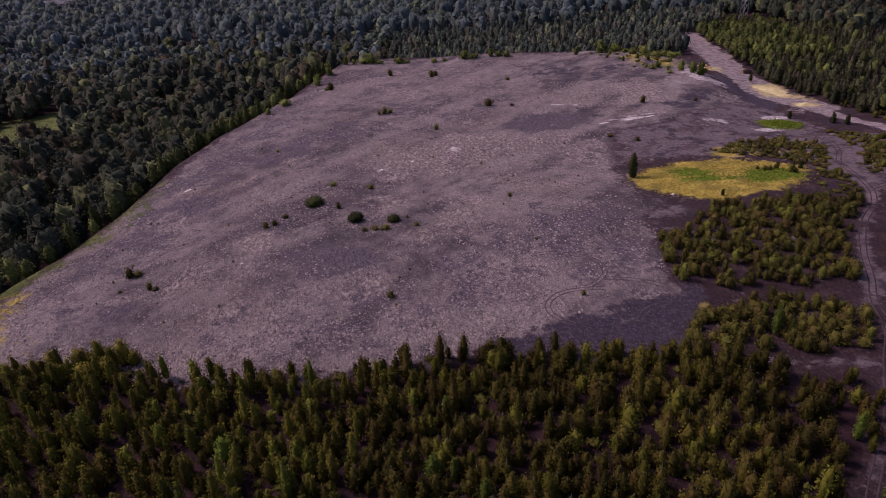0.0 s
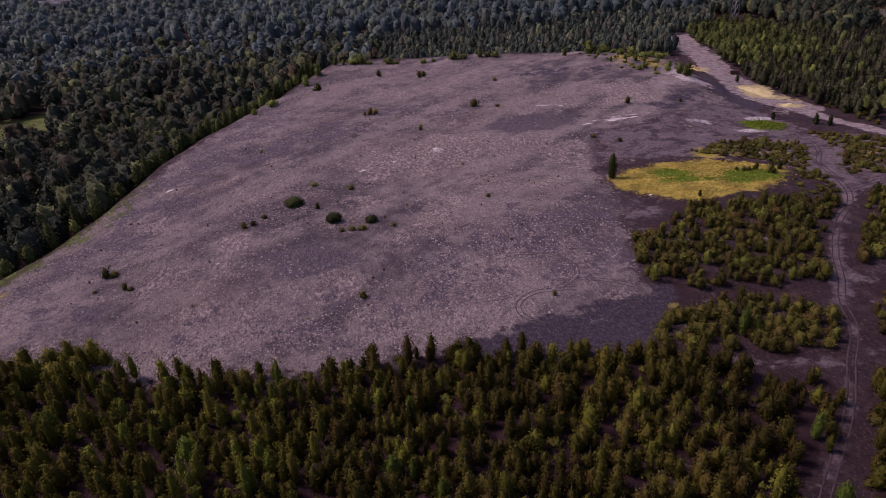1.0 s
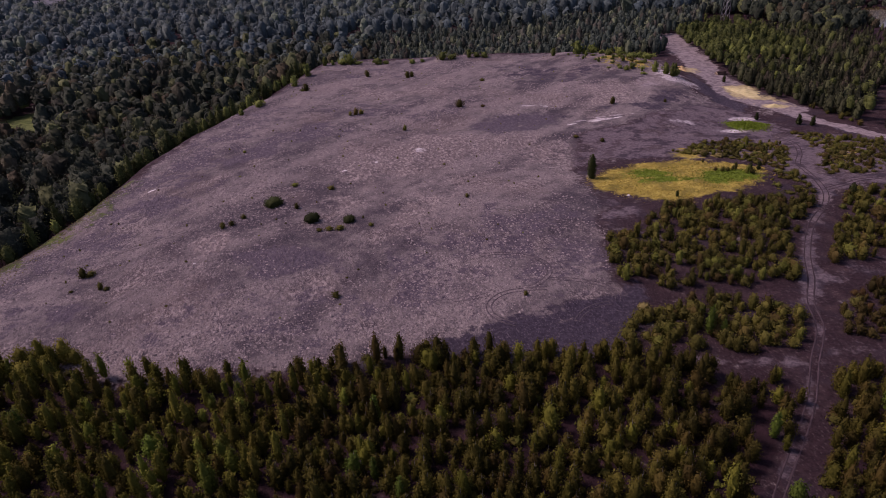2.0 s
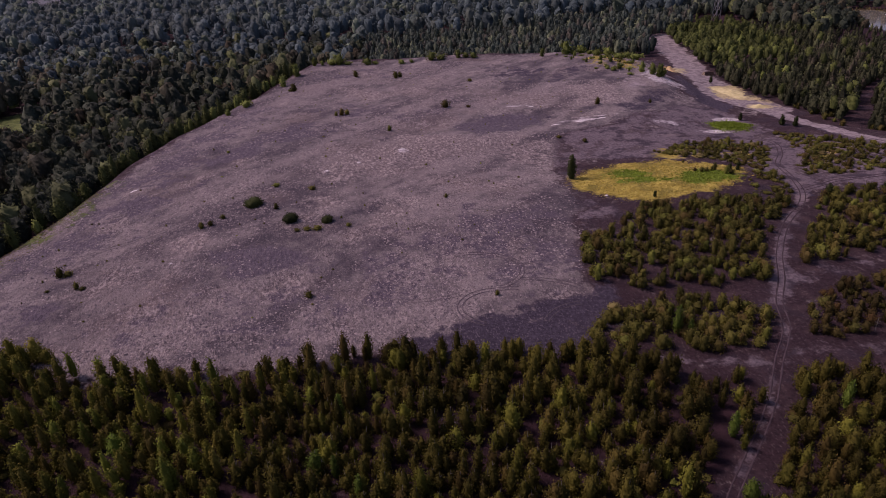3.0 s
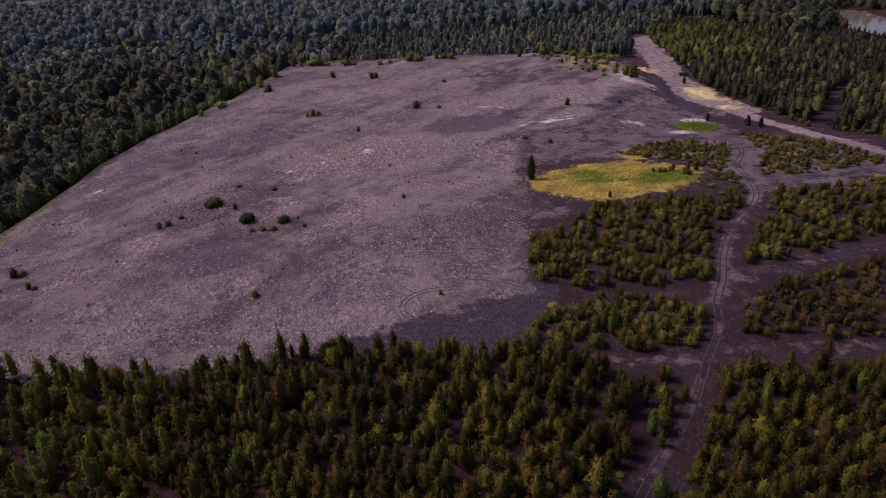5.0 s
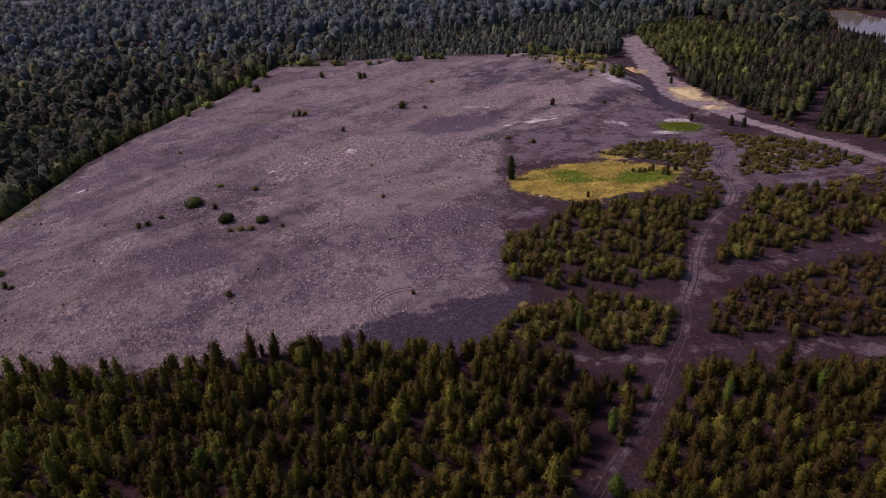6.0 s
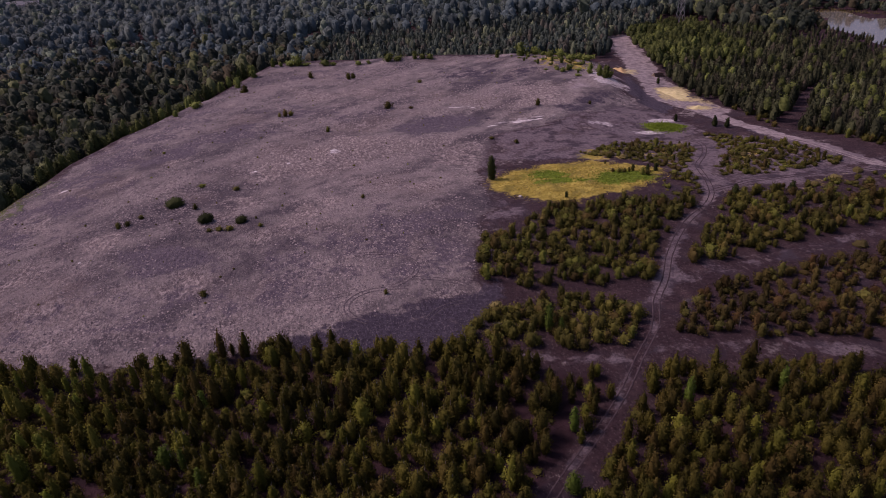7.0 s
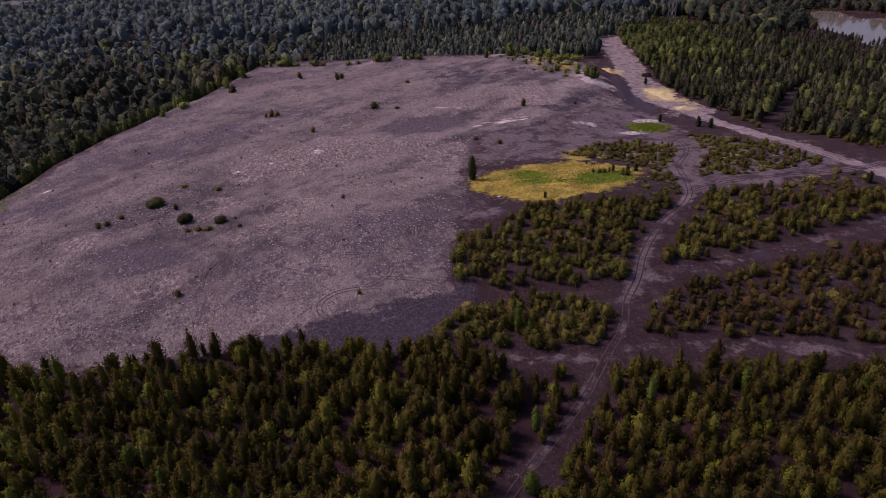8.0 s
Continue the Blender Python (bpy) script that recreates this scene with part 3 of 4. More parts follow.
# ---- plants ----
def lobed_crown(height, radius, low, shape, segs, rings, lobes, swell, leaves, size, rise=0.7, ragged=0.16, sag=0.06, core=0.67):
    """A crown as corners (place, normal, tone): a lobed mass of foliage in the middle, dark between its lobes, and loose leaves
    all over it. shape(u): how wide the crown is, from u = 0 at the top to 1 at its foot."""
    ku, kv, kr = rng.uniform(0.0, 0.95, lobes), rng.uniform(0, 6.283, lobes), rng.uniform(0.75, 1.15, lobes)
    lean = rng.normal(0, sag * radius, 2)
    tall = height - low

    def mass(u, v):
        wide = shape(u)
        x, y, z = wide * np.cos(v), wide * np.sin(v), 1 - u
        kw = shape(ku)
        d = (x[..., None] - kw * np.cos(kv)) ** 2 + (y[..., None] - kw * np.sin(kv)) ** 2 + ((z[..., None] - 1 + ku) * tall / radius) ** 2
        puff = (kr * np.exp(-d / (1.1 / lobes ** 0.5) ** 2 * 1.6)).max(-1)
        grow = 0.86 + swell * 0.5 * (puff - 0.35)
        return np.stack([x * radius * grow + lean[0] * z, y * radius * grow + lean[1] * z, low + tall * (z * (1 - 0.12 * swell) + 0.12 * swell * puff)], -1)

    def facing(u, v):
        e = 0.03
        du = mass(np.clip(u + e, 0, 1), v) - mass(np.clip(u - e, 0, 1), v)
        dv = mass(np.clip(u, 0.02, 1), v + e) - mass(np.clip(u, 0.02, 1), v - e)
        n = np.cross(du, dv)
        n = n / (np.linalg.norm(n, axis=-1, keepdims=True) + 1e-9)
        n[..., 2] += 0.25
        return n / np.linalg.norm(n, axis=-1, keepdims=True)

    U, V = np.meshgrid(np.linspace(0, 1, rings + 1) ** 1.45, np.linspace(0, 6.283185, segs, endpoint=False), indexing="ij")
    V = V + (np.arange(rings + 1) % 2)[:, None] * 3.1416 / segs
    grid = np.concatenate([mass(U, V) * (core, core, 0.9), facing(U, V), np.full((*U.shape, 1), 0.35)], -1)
    nxt = np.roll(grid, -1, axis=1)
    body = np.concatenate([np.stack([grid[1:], nxt[1:], grid[:-1]], 2).reshape(-1, 3, 7), np.stack([nxt[1:], nxt[:-1], grid[:-1]], 2)[1:].reshape(-1, 3, 7)])
    u, v = rng.random(leaves) ** 0.8, rng.uniform(0, 6.283, leaves)
    n = facing(u, v)
    at = mass(u, v) * (1, 1, 0.98) + n * rng.uniform(-1.1, 0.5, (leaves, 1)) * ragged * radius
    tilt = n + 0.8 * rng.normal(size=n.shape)
    tilt /= np.linalg.norm(tilt, axis=1)[:, None]
    along = n * 0.5 + np.array((0, 0, rise)) + 0.55 * rng.normal(size=n.shape)
    w = np.cross(tilt, along)
    w /= np.linalg.norm(w, axis=1)[:, None]
    q = np.cross(w, tilt)
    k = size * rng.uniform(0.55, 1.35, (leaves, 1))
    tri = np.stack([at - w * k * 0.5 - q * k * 0.4, at + w * k * 0.5 - q * k * 0.4, at + q * k * 0.85], 1)
    soft = n + 0.5 * tilt
    soft /= np.linalg.norm(soft, axis=1)[:, None]
    tones = np.repeat(rng.random((leaves, 1, 1)), 3, 1)
    return np.concatenate([body, np.concatenate([tri, np.repeat(soft[:, None], 3, 1), tones], -1)])


def column_crown(height, radius, leaves=300, size=0.2, low=0.05, pointed=0.8, segs=9, rings=7, lobes=14, swell=0.85):
    """A young birch, aspen or shrub: a narrow crown under a rounded or pointed top."""
    def shape(u):
        top = np.clip(u / 0.62, 0, 1)
        return (1 - (1 - top) ** 2) ** (0.5 + 0.25 * pointed) * (1 - 0.35 * np.clip((u - 0.7) / 0.3, 0, 1)) + 0.02
    return lobed_crown(height, radius, low * height, shape, segs, rings, lobes, swell, leaves, size, 0.9, 0.3)


def round_crown(height, radius, leaves=120, size=0.7, flat=0.75, segs=12, rings=6, lobes=12, swell=0.8, core=0.86):
    """A broad crown of rounded clumps."""
    def shape(u):
        return np.sqrt(np.clip(1 - (1 - u * 1.35) ** 2, 0.0, 1)) + 0.02
    return lobed_crown(height, radius, max(0.0, height - radius * flat * 2.1), shape, segs, rings, lobes, swell, leaves, size, 0.3, 0.2, 0.15, core)


def pine_crown(height, radius, leaves=110, size=0.6, segs=9, rings=7, lobes=14, swell=0.8):
    """A cone with a blunt top and tufted branches."""
    def shape(u):
        return np.clip(u, 0, 1) ** 0.46 * (1 - 0.2 * np.clip((u - 0.8) / 0.2, 0, 1)) + 0.02
    return lobed_crown(height, radius, height * 0.08, shape, segs, rings, lobes, swell, leaves, size, 0.5, 0.25, 0.06, 0.74)


def stem_leaves(height, thick, limbs=5, lean=0.1, sides=4):
    """A tapered trunk with limbs, as triangles."""
    out = []

    def tube(a, b, ra, rb):
        a, b = np.array(a, float), np.array(b, float)
        w = (b - a) / np.linalg.norm(b - a)
        u = np.cross(w, (0.3, 0.9, 0.1))
        u /= np.linalg.norm(u)
        v = np.cross(w, u)
        for k in range(sides):
            q = []
            for end, r, j in ((a, ra, k), (a, ra, k + 1), (b, rb, k + 1), (b, rb, k)):
                t = 6.283 * (j % sides) / sides
                q.append(end + r * (math.cos(t) * u + math.sin(t) * v))
            out.extend([(q[0], q[1], q[2]), (q[0], q[2], q[3])])

    x, y = rng.normal(0, lean, 2) * height * 0.3
    mid, top = (x * 0.5, y * 0.5, height * 0.5), (x, y, height * 0.96)
    tube((0, 0, -0.25), mid, thick, thick * 0.65), tube(mid, top, thick * 0.65, thick * 0.12)
    for k in range(limbs):
        t = 0.28 + 0.55 * k / max(1, limbs)
        a = k * 2.4 + rng.random()
        reach = height * 0.2 * (1.1 - t)
        foot = (x * t, y * t, height * t)
        tube(foot, (foot[0] + reach * math.cos(a), foot[1] + reach * math.sin(a), foot[2] + reach * 1.1), thick * 0.35, thick * 0.08)
    return np.array(out)


def tri_mesh(name, tris, material):
    """A mesh of loose triangles; corners may carry a normal and a tone after their place."""
    tris = np.asarray(tris, np.float32)
    full = tris.shape[-1] == 7
    if full:
        face = np.cross(tris[:, 1, :3] - tris[:, 0, :3], tris[:, 2, :3] - tris[:, 0, :3])
        turned = (face * tris[:, :, 3:6].sum(1)).sum(1) < 0
        tris = np.where(turned[:, None, None], tris[:, ::-1], tris)
    me = mesh_from(name, tris[..., :3].reshape(-1, 3), np.arange(len(tris) * 3).reshape(-1, 3), [material], full)
    tones = tris[:, 0, 6] if full else rng.random(len(tris))
    me.attributes.new("leaf", "FLOAT", "FACE").data.foreach_set("value", tones.astype(np.float32))
    if full:
        me.attributes.new("custom_normal", "FLOAT_VECTOR", "POINT").data.foreach_set("vector", np.ascontiguousarray(tris[..., 3:6]).ravel())
    return me


def scatter(shape, gap, keep=1.0, jitter=0.42, clear=(), gaps=0.0):
    """Loosely even places inside a shape, away from the lines in clear: (line, metres). gaps: share left open in patches."""
    p = np.array(shape, float)
    gx, gy = np.arange(p[:, 0].min(), p[:, 0].max(), gap), np.arange(p[:, 1].min(), p[:, 1].max(), gap * 0.9)
    X, Y = np.meshgrid(gx, gy)
    X = X + (np.arange(len(gy)) % 2)[:, None] * gap * 0.5
    X, Y = (X + rng.normal(0, jitter * gap, X.shape)).ravel(), (Y + rng.normal(0, jitter * gap, Y.shape)).ravel()
    ok = inside(X, Y, shape) & (rng.random(len(X)) < keep)
    if gaps:
        wave = sum(np.sin(X * a + Y * b + c) for a, b, c in ((0.55, 0.2, 1), (-0.3, 0.62, 2), (0.85, -0.5, 4), (0.15, 1.1, 5)))
        ok &= wave > 4 * gaps - 2.6
    for line, far in clear:
        ok &= line_distance(X, Y, line) > far
    return np.column_stack([X[ok], Y[ok]])


def stand(name, templates, places, scale, material, label, category, tall=(0.85, 1.2), sink=0.0):
    """A whole stand of plants that nobody could count, joined; each plant keeps a tone of its own."""
    out, tones = [], []
    which = rng.integers(0, len(templates), len(places))
    z = land(places[:, 0], places[:, 1])
    for k, t in enumerate(templates):
        idx = np.nonzero(which == k)[0]
        if not len(idx):
            continue
        a, s, h = rng.uniform(0, 6.283, len(idx)), rng.uniform(*scale, len(idx)), rng.uniform(*tall, len(idx))
        c, n = (np.cos(a) * s)[:, None, None], (np.sin(a) * s)[:, None, None]
        q = t[None]
        v = np.stack([q[..., 0] * c - q[..., 1] * n, q[..., 0] * n + q[..., 1] * c, q[..., 2] * (s * h)[:, None, None]], -1)
        v += np.column_stack([places[idx], z[idx] - sink])[:, None, None]
        if t.shape[-1] == 7:
            c, n = np.cos(a)[:, None, None], np.sin(a)[:, None, None]
            more = np.broadcast_to(q[..., 5:], (len(idx), *q.shape[1:3], 2))
            v = np.concatenate([v, np.stack([q[..., 3] * c - q[..., 4] * n, q[..., 3] * n + q[..., 4] * c], -1), more], -1)
        out.append(v.reshape(-1, 3, t.shape[-1]).astype(np.float32))
        tones.append(np.repeat(rng.random(len(idx)), len(t)))
    me = tri_mesh(name, np.concatenate(out), material)
    me.attributes.new("tone", "FLOAT", "FACE").data.foreach_set("value", np.concatenate(tones).astype(np.float32))
    return tagged(new(name, me), label, category, kind="stuff")


class Plant:
    """A kind of tree or shrub: trunk and crown meshes in several shapes, set out one by one as things."""

    def __init__(self, name, part_names, crowns, stems, leaf, bark, label, category, group):
        self.name, self.label, self.category, self.group, self.names = name, label, category, group, part_names
        self.crowns = [tri_mesh(part_names[1], c, leaf) for c in crowns]
        self.stems = [tri_mesh(part_names[0], s, bark) for s in stems]

    def put(self, x, y, scale=1.0, tall=1.0, kind=None, label=""):
        k = int(rng.integers(0, len(self.crowns))) if kind is None else kind
        root = tagged(new(self.name), label or self.label, self.category, self.group)
        root.empty_display_size = 0.3
        root.matrix_world = Matrix.Translation((x, y, land_at(x, y) - 0.04)) @ Matrix.Rotation(rng.uniform(0, 6.283), 4, "Z") @ Matrix.Diagonal((scale, scale, scale * tall, 1))
        for part_name, me in zip(self.names, (self.stems[k % len(self.stems)], self.crowns[k])):
            new(part_name, me).parent = root
        return root


TRACK_CLEAR = [(MAIN_TRACK, 2.6), (EAST_TRACK, 2.2), (MIDDLE_TRACK, 2.6), (CROSS_TRACK, 2.0), (WEST_TRACK, 1.8), (HEAP_TRACK, 1.8)]
FRONT_WOOD = [(-100, 50), (-104, 78), (-92, 84), (-82, 87), (-70, 91), (-60, 90), (-50, 85), (-34, 84), (-20, 85.5), (-8, 88), (2, 89), (24, 88), (40, 87), (50, 83), (54, 76), (52, 66), (48, 57), (46, 51), (44, 50)]
EAST_WOOD = [(70, 79), (90, 79), (112, 76), (130, 70), (118, 50), (52, 49), (55, 55), (61, 63), (68, 73)]
WIDE_SCRUB = [(43, 124), (49, 129), (55, 131), (58, 137), (63, 142), (75, 143), (87, 145), (99, 143), (96, 135), (84, 122), (78, 107), (66, 106), (52, 106), (43, 109)]
MIDDLE_SCRUB = [(40, 94), (46, 98), (54, 102), (64, 101), (74, 98), (73, 91), (68, 86), (62, 84), (55, 85.5), (48, 87), (40, 89)]
EAST_SCRUB = [(77, 90), (84, 100), (92, 105), (105, 108), (121, 114), (140, 119), (140, 84), (117, 83), (100, 86), (88, 86), (78, 87)]
FAR_SCRUB = [(87, 113), (93, 122), (108, 144), (114, 149), (125, 147), (134, 142), (156, 144), (160, 138), (146, 133), (128, 127), (117, 122), (99, 115), (91, 111)]

birch_crowns = [column_crown(h, r * 1.24, 390, 0.22, 0.03, 0.5) for h, r in ((5.0, 1.1), (5.4, 0.95), (4.4, 1.25), (5.0, 1.3), (4.0, 1.05), (5.8, 1.0), (3.4, 0.9))]
wispy_crowns = [column_crown(h, r * 1.28, 320, 0.22, 0.08, 0.8, 8, 7, 16, 1.0) for h, r in ((5.4, 0.8), (6.0, 0.9), (4.8, 0.75), (5.2, 1.0), (3.8, 0.8))]
birch_stems = [stem_leaves(h, 0.09, 4) for h in (4.8, 5.2, 4.4, 5.0)]
thin_stems = [stem_leaves(h, 0.07, 0) for h in (2.6, 3.0, 2.4)]
scrub_crowns = [column_crown(h * 0.92, r * 1.28, 230, 0.21, 0.0, 0.2, 8, 4, 10, 1.0) for h, r in ((2.6, 0.95), (3.0, 1.05), (2.2, 1.1), (3.4, 0.9), (2.4, 1.2), (3.8, 0.85))]
scrub_stems = [stem_leaves(h, 0.06, 4) for h in (2.4, 2.8, 2.1)]

young_birch = Plant("young_birch", ("trunk", "crown"), birch_crowns, birch_stems, BIRCH, BARK, "young birch with a narrow olive-green crown", "tree", "young birches before the heap")
green_tree = Plant("green_tree", ("trunk", "crown"), [column_crown(4.6, 1.6, 900, 0.2, 0.06, 0.9, 16, 10, 18, 0.7), column_crown(5.8, 0.95, 700, 0.2, 0.05, 1.0, 14, 10, 18, 0.7)], birch_stems, FRESH, BARK, "fresh green young tree among olive birches", "tree", "fresh green trees")
scrub_bush = Plant("scrub_bush", ("stems", "foliage"), scrub_crowns, scrub_stems, SCRUB, DARK_BARK, "low olive and rust coloured scrub bush", "bush", "scrub by the tracks")
pale_bush = Plant("pale_bush", ("stems", "foliage"), [round_crown(1.5, 1.3, 220, 0.2, 0.7)], scrub_stems, PALE_LEAVES, DARK_BARK, "pale yellowish rounded bush among darker scrub", "bush", "pale bushes")

front = scatter(FRONT_WOOD, 2.1, 0.96, 0.36, TRACK_CLEAR, 0.15)
front = front[~((front[:, 0] < -12) & (rng.random(len(front)) < 0.04))]
near = (front[:, 0] > -16) & (front[:, 0] < 44) & (front[:, 1] > 54) & (front[:, 1] < 84)
order = np.nonzero(near)[0][:300]
for k in order:
    young_birch.put(front[k, 0], front[k, 1], rng.uniform(0.6, 1.15), rng.uniform(0.85, 1.2))
rest = np.delete(front, order, axis=0)
slim = (rest[:, 0] < -8) & (rng.random(len(rest)) < 0.75)
stand("birch_thicket", birch_crowns, rest[~slim], (0.6, 1.18), BIRCH, "dense thicket of young olive-green birches", "trees")
stand("slender_birches", wispy_crowns, rest[slim], (0.75, 1.2), LIGHT_BIRCH, "open stand of slender light green birches", "trees")
stand("birch_trunks", thin_stems, rest, (0.75, 1.1), BARK, "thin pale birch trunks in the thicket", "trunks")
brush = [column_crown(h, r, 50, 0.3, 0.0, 0.5, 7, 3, 5) for h, r in ((0.9, 1.1), (1.3, 0.9), (0.7, 1.2))]
for shape in (FRONT_WOOD, EAST_WOOD):
    stand("undergrowth", brush, scatter(shape, 3.0, 0.85, 0.42, TRACK_CLEAR), (0.7, 1.3), SCRUB, "low shaded undergrowth between young birches", "undergrowth")
east = scatter(EAST_WOOD, 2.1, 0.96, 0.36, TRACK_CLEAR, 0.17)
stand("birch_thicket", birch_crowns, east, (0.65, 1.1), BIRCH, "dense thicket of young birches beside the track", "trees")
stand("birch_trunks", thin_stems, east, (0.7, 1.1), BARK, "thin pale birch trunks in the thicket", "trunks")
for x, y in scatter([(56, 78), (62, 79), (63, 74), (58, 66), (55, 62)], 2.2, 0.9, 0.3):
    young_birch.put(x, y, rng.uniform(0.55, 0.85))
for x, y, s, k in ((-5, 63, 1.0, 0), (-3, 74, 1.0, 1), (-2, 62, 0.8, 1), (53, 55, 0.85, 0), (2, 58, 0.9, 1), (55, 91, 1.15, 1), (57, 90, 0.7, 1), (73, 70, 1.0, 1), (55, 66, 0.9, 1), (-36, 68, 1.0, 0), (88, 72, 0.9, 1), (105, 70, 0.9, 0), (-60, 74, 1.0, 0)):
    green_tree.put(x, y, s, 1.0, k)

for shape, gap, keep, single, size in ((MIDDLE_SCRUB, 1.9, 0.95, True, (0.8, 1.3)), (WIDE_SCRUB, 1.85, 0.96, False, (0.6, 1.25)), (EAST_SCRUB, 2.05, 0.95, False, (0.5, 1.15)), (FAR_SCRUB, 1.85, 0.95, False, (0.6, 1.3))):
    spots = scatter(shape, gap, keep, 0.36, TRACK_CLEAR, 0.1 if single else 0.2 if shape is EAST_SCRUB else 0.3)
    if single:
        for x, y in spots:
            scrub_bush.put(x, y, rng.uniform(*size))
    else:
        stand("scrub_thicket", scrub_crowns, spots, size, RUSTY if shape is EAST_SCRUB else SCRUB, "patchy thicket of olive and rust coloured scrub", "scrub")
for shape, gap, keep in (([(128, 206), (136, 194), (147, 184), (156, 170), (140, 163), (114, 161), (116, 170), (126, 184), (126, 200)], 2.5, 0.8), ([(78, 186), (90, 192), (102, 199), (118, 196), (110, 172), (100, 170), (97, 176), (87, 180)], 2.6, 0.7),
                         ([(100, 146), (106, 152), (104, 166), (99, 162), (96, 150)], 3.2, 0.5), ([(112, 150), (150, 154), (158, 150), (140, 146), (128, 148)], 3.4, 0.5)):
    for x, y in scatter(shape, gap, keep, 0.42, [(MAIN_TRACK, 2.4), (EAST_TRACK, 1.8), (PALE_ROAD, 4.5)]):
        scrub_bush.put(x, y, rng.uniform(0.45, 1.05), rng.uniform(0.55, 1.05))
low_crowns = [column_crown(h, r * 1.1, 130, 0.22, 0.0, 0.2, 7, 3, 8, 1.0) for h, r in ((0.8, 1.2), (1.1, 1.0), (0.6, 1.4), (1.3, 1.1))]
for shape, gap in (([(124, 206), (136, 196), (150, 184), (158, 168), (140, 162), (114, 160), (114, 170), (124, 184)], 2.0), ([(78, 186), (90, 194), (104, 200), (117, 196), (110, 170), (100, 168), (97, 176), (86, 180)], 2.0),
                   ([(98, 146), (107, 152), (105, 168), (98, 164), (94, 150)], 2.2), ([(112, 149), (150, 155), (162, 150), (140, 144), (128, 146)], 2.2), ([(88, 86), (140, 84), (140, 118), (105, 107), (84, 99)], 4.2), ([(84, 300), (104, 294), (112, 316), (92, 324)], 4.0)):
    stand("low_scrub", low_crowns, scatter(shape, gap, 0.9, 0.42, [(MAIN_TRACK, 2.2), (EAST_TRACK, 1.6), (PALE_ROAD, 4.0)], 0.36), (0.45, 1.15), SCRUB, "low spreading olive and rust scrub on purple soil", "scrub")
for x, y, s in ((71, 97, 1.3), (69, 98, 1.0), (46, 100, 1.2), (127, 119, 1.3), (140, 153, 1.2), (133, 150, 1.0), (87, 183, 1.3), (91, 180, 1.2), (102, 190, 1.0), (112, 193, 1.1), (134, 172, 0.9), (-68, 91, 1.3), (-64, 91, 1.5), (-61, 91, 1.2), (-75, 89, 1.2), (126, 178, 1.1), (148, 157, 1.2)):
    pale_bush.put(x, y, s, 0.8)
for x, y in scatter([(78, 180), (90, 194), (117, 196), (150, 184), (158, 168), (114, 162), (110, 172), (98, 178)], 7.5, 0.65, 0.4, [(MAIN_TRACK, 2.6), (EAST_TRACK, 2.0), (PALE_ROAD, 4.5)]):
    pale_bush.put(x, y, rng.uniform(0.5, 1.0), 0.6)
leafy_bush = Plant("leafy_bush", ("stems", "foliage"), [column_crown(3.6, 1.9, 800, 0.21, 0.0, 0.6, 16, 10, 16, 0.7), column_crown(4.6, 1.7, 800, 0.21, 0.0, 0.8, 16, 10, 16, 0.7)], scrub_stems, YELLOW_BUSH, DARK_BARK, "broad yellowish green bush at the thicket's edge", "bush", "broad bushes at the heap's foot")
for x, y, s in ((-75, 87.5, 1.1), (-72.3, 88.5, 1.0), (-68.5, 90, 1.15), (-65.4, 91, 1.0), (-61, 91, 1.1), (-58.7, 90, 0.8), (-69.7, 85, 1.1), (-78, 85, 1.0), (-66, 86, 1.2), (-62, 87, 1.1), (-82, 84, 1.1), (-74, 83, 1.0)):
    leafy_bush.put(x, y, s, rng.uniform(0.85, 1.15))

# ---- woods round the heap ----
oak_crowns = [round_crown(h, r * 1.18, 70, 0.7, 0.95, 10, 5, 18, 1.1, 0.8) for h, r in ((14, 4.4), (15.5, 5.0), (12.5, 4.0), (14.5, 4.6), (16, 4.2), (11, 3.2))]
near_crowns = [round_crown(h, r * 1.2, 260, 0.5, 1.0, 11, 6, 22, 1.1, 0.74) for h, r in ((14, 4.4), (15.5, 5.0), (12.5, 4.0), (14.5, 4.6), (16, 4.2), (11, 3.2))]
far_crowns = [round_crown(h, r * 1.1, 50, 0.85, 0.95, 8, 4, 12, 1.0, 0.76) for h, r in ((14, 4.2), (15.5, 4.8), (13, 3.9), (15, 4.4))]
pine_crowns = [pine_crown(h * 0.82, r * 1.3, 130, 0.5, 8, 5) for h, r in ((8.5, 1.8), (9.5, 1.6), (7.5, 1.7), (9.0, 2.0), (10.0, 1.7))]
# Rounded tall crowns of the mixed stand behind the heap.
north_crowns = [column_crown(h * 0.76, r * 1.15, 80, 0.7, 0.1, 0.35, 8, 5, 12, 1.0) for h, r in ((15, 2.9), (16.5, 2.7), (14, 3.0))]
MEADOW = [(-236, 258), (-206, 285), (-188, 311), (-176, 304), (-166, 274), (-170, 246), (-190, 228), (-240, 212)]
WEST_WOOD = [(-113, 70), (-113, 118), (-107, 136), (-101, 163), (-99, 198), (-93, 230), (-88, 246), (-80, 273), (-75, 312), (-65, 348), (-30, 354), (-40, 440), (-320, 440), (-285, 320), (-210, 170), (-150, 70)]
NORTH_WOOD = [(-34, 353), (10, 348), (39, 347), (76, 342), (104, 337), (124, 328), (128, 372), (131, 384), (150, 392), (166, 400), (176, 446), (250, 456), (250, 475), (120, 470), (-40, 440)]
FAR_WOOD = [(-320, 440), (130, 440), (180, 452), (262, 462), (300, 476), (345, 492), (430, 480), (420, 640), (0, 680), (-540, 860), (-560, 700), (-400, 440), (-300, 330)]
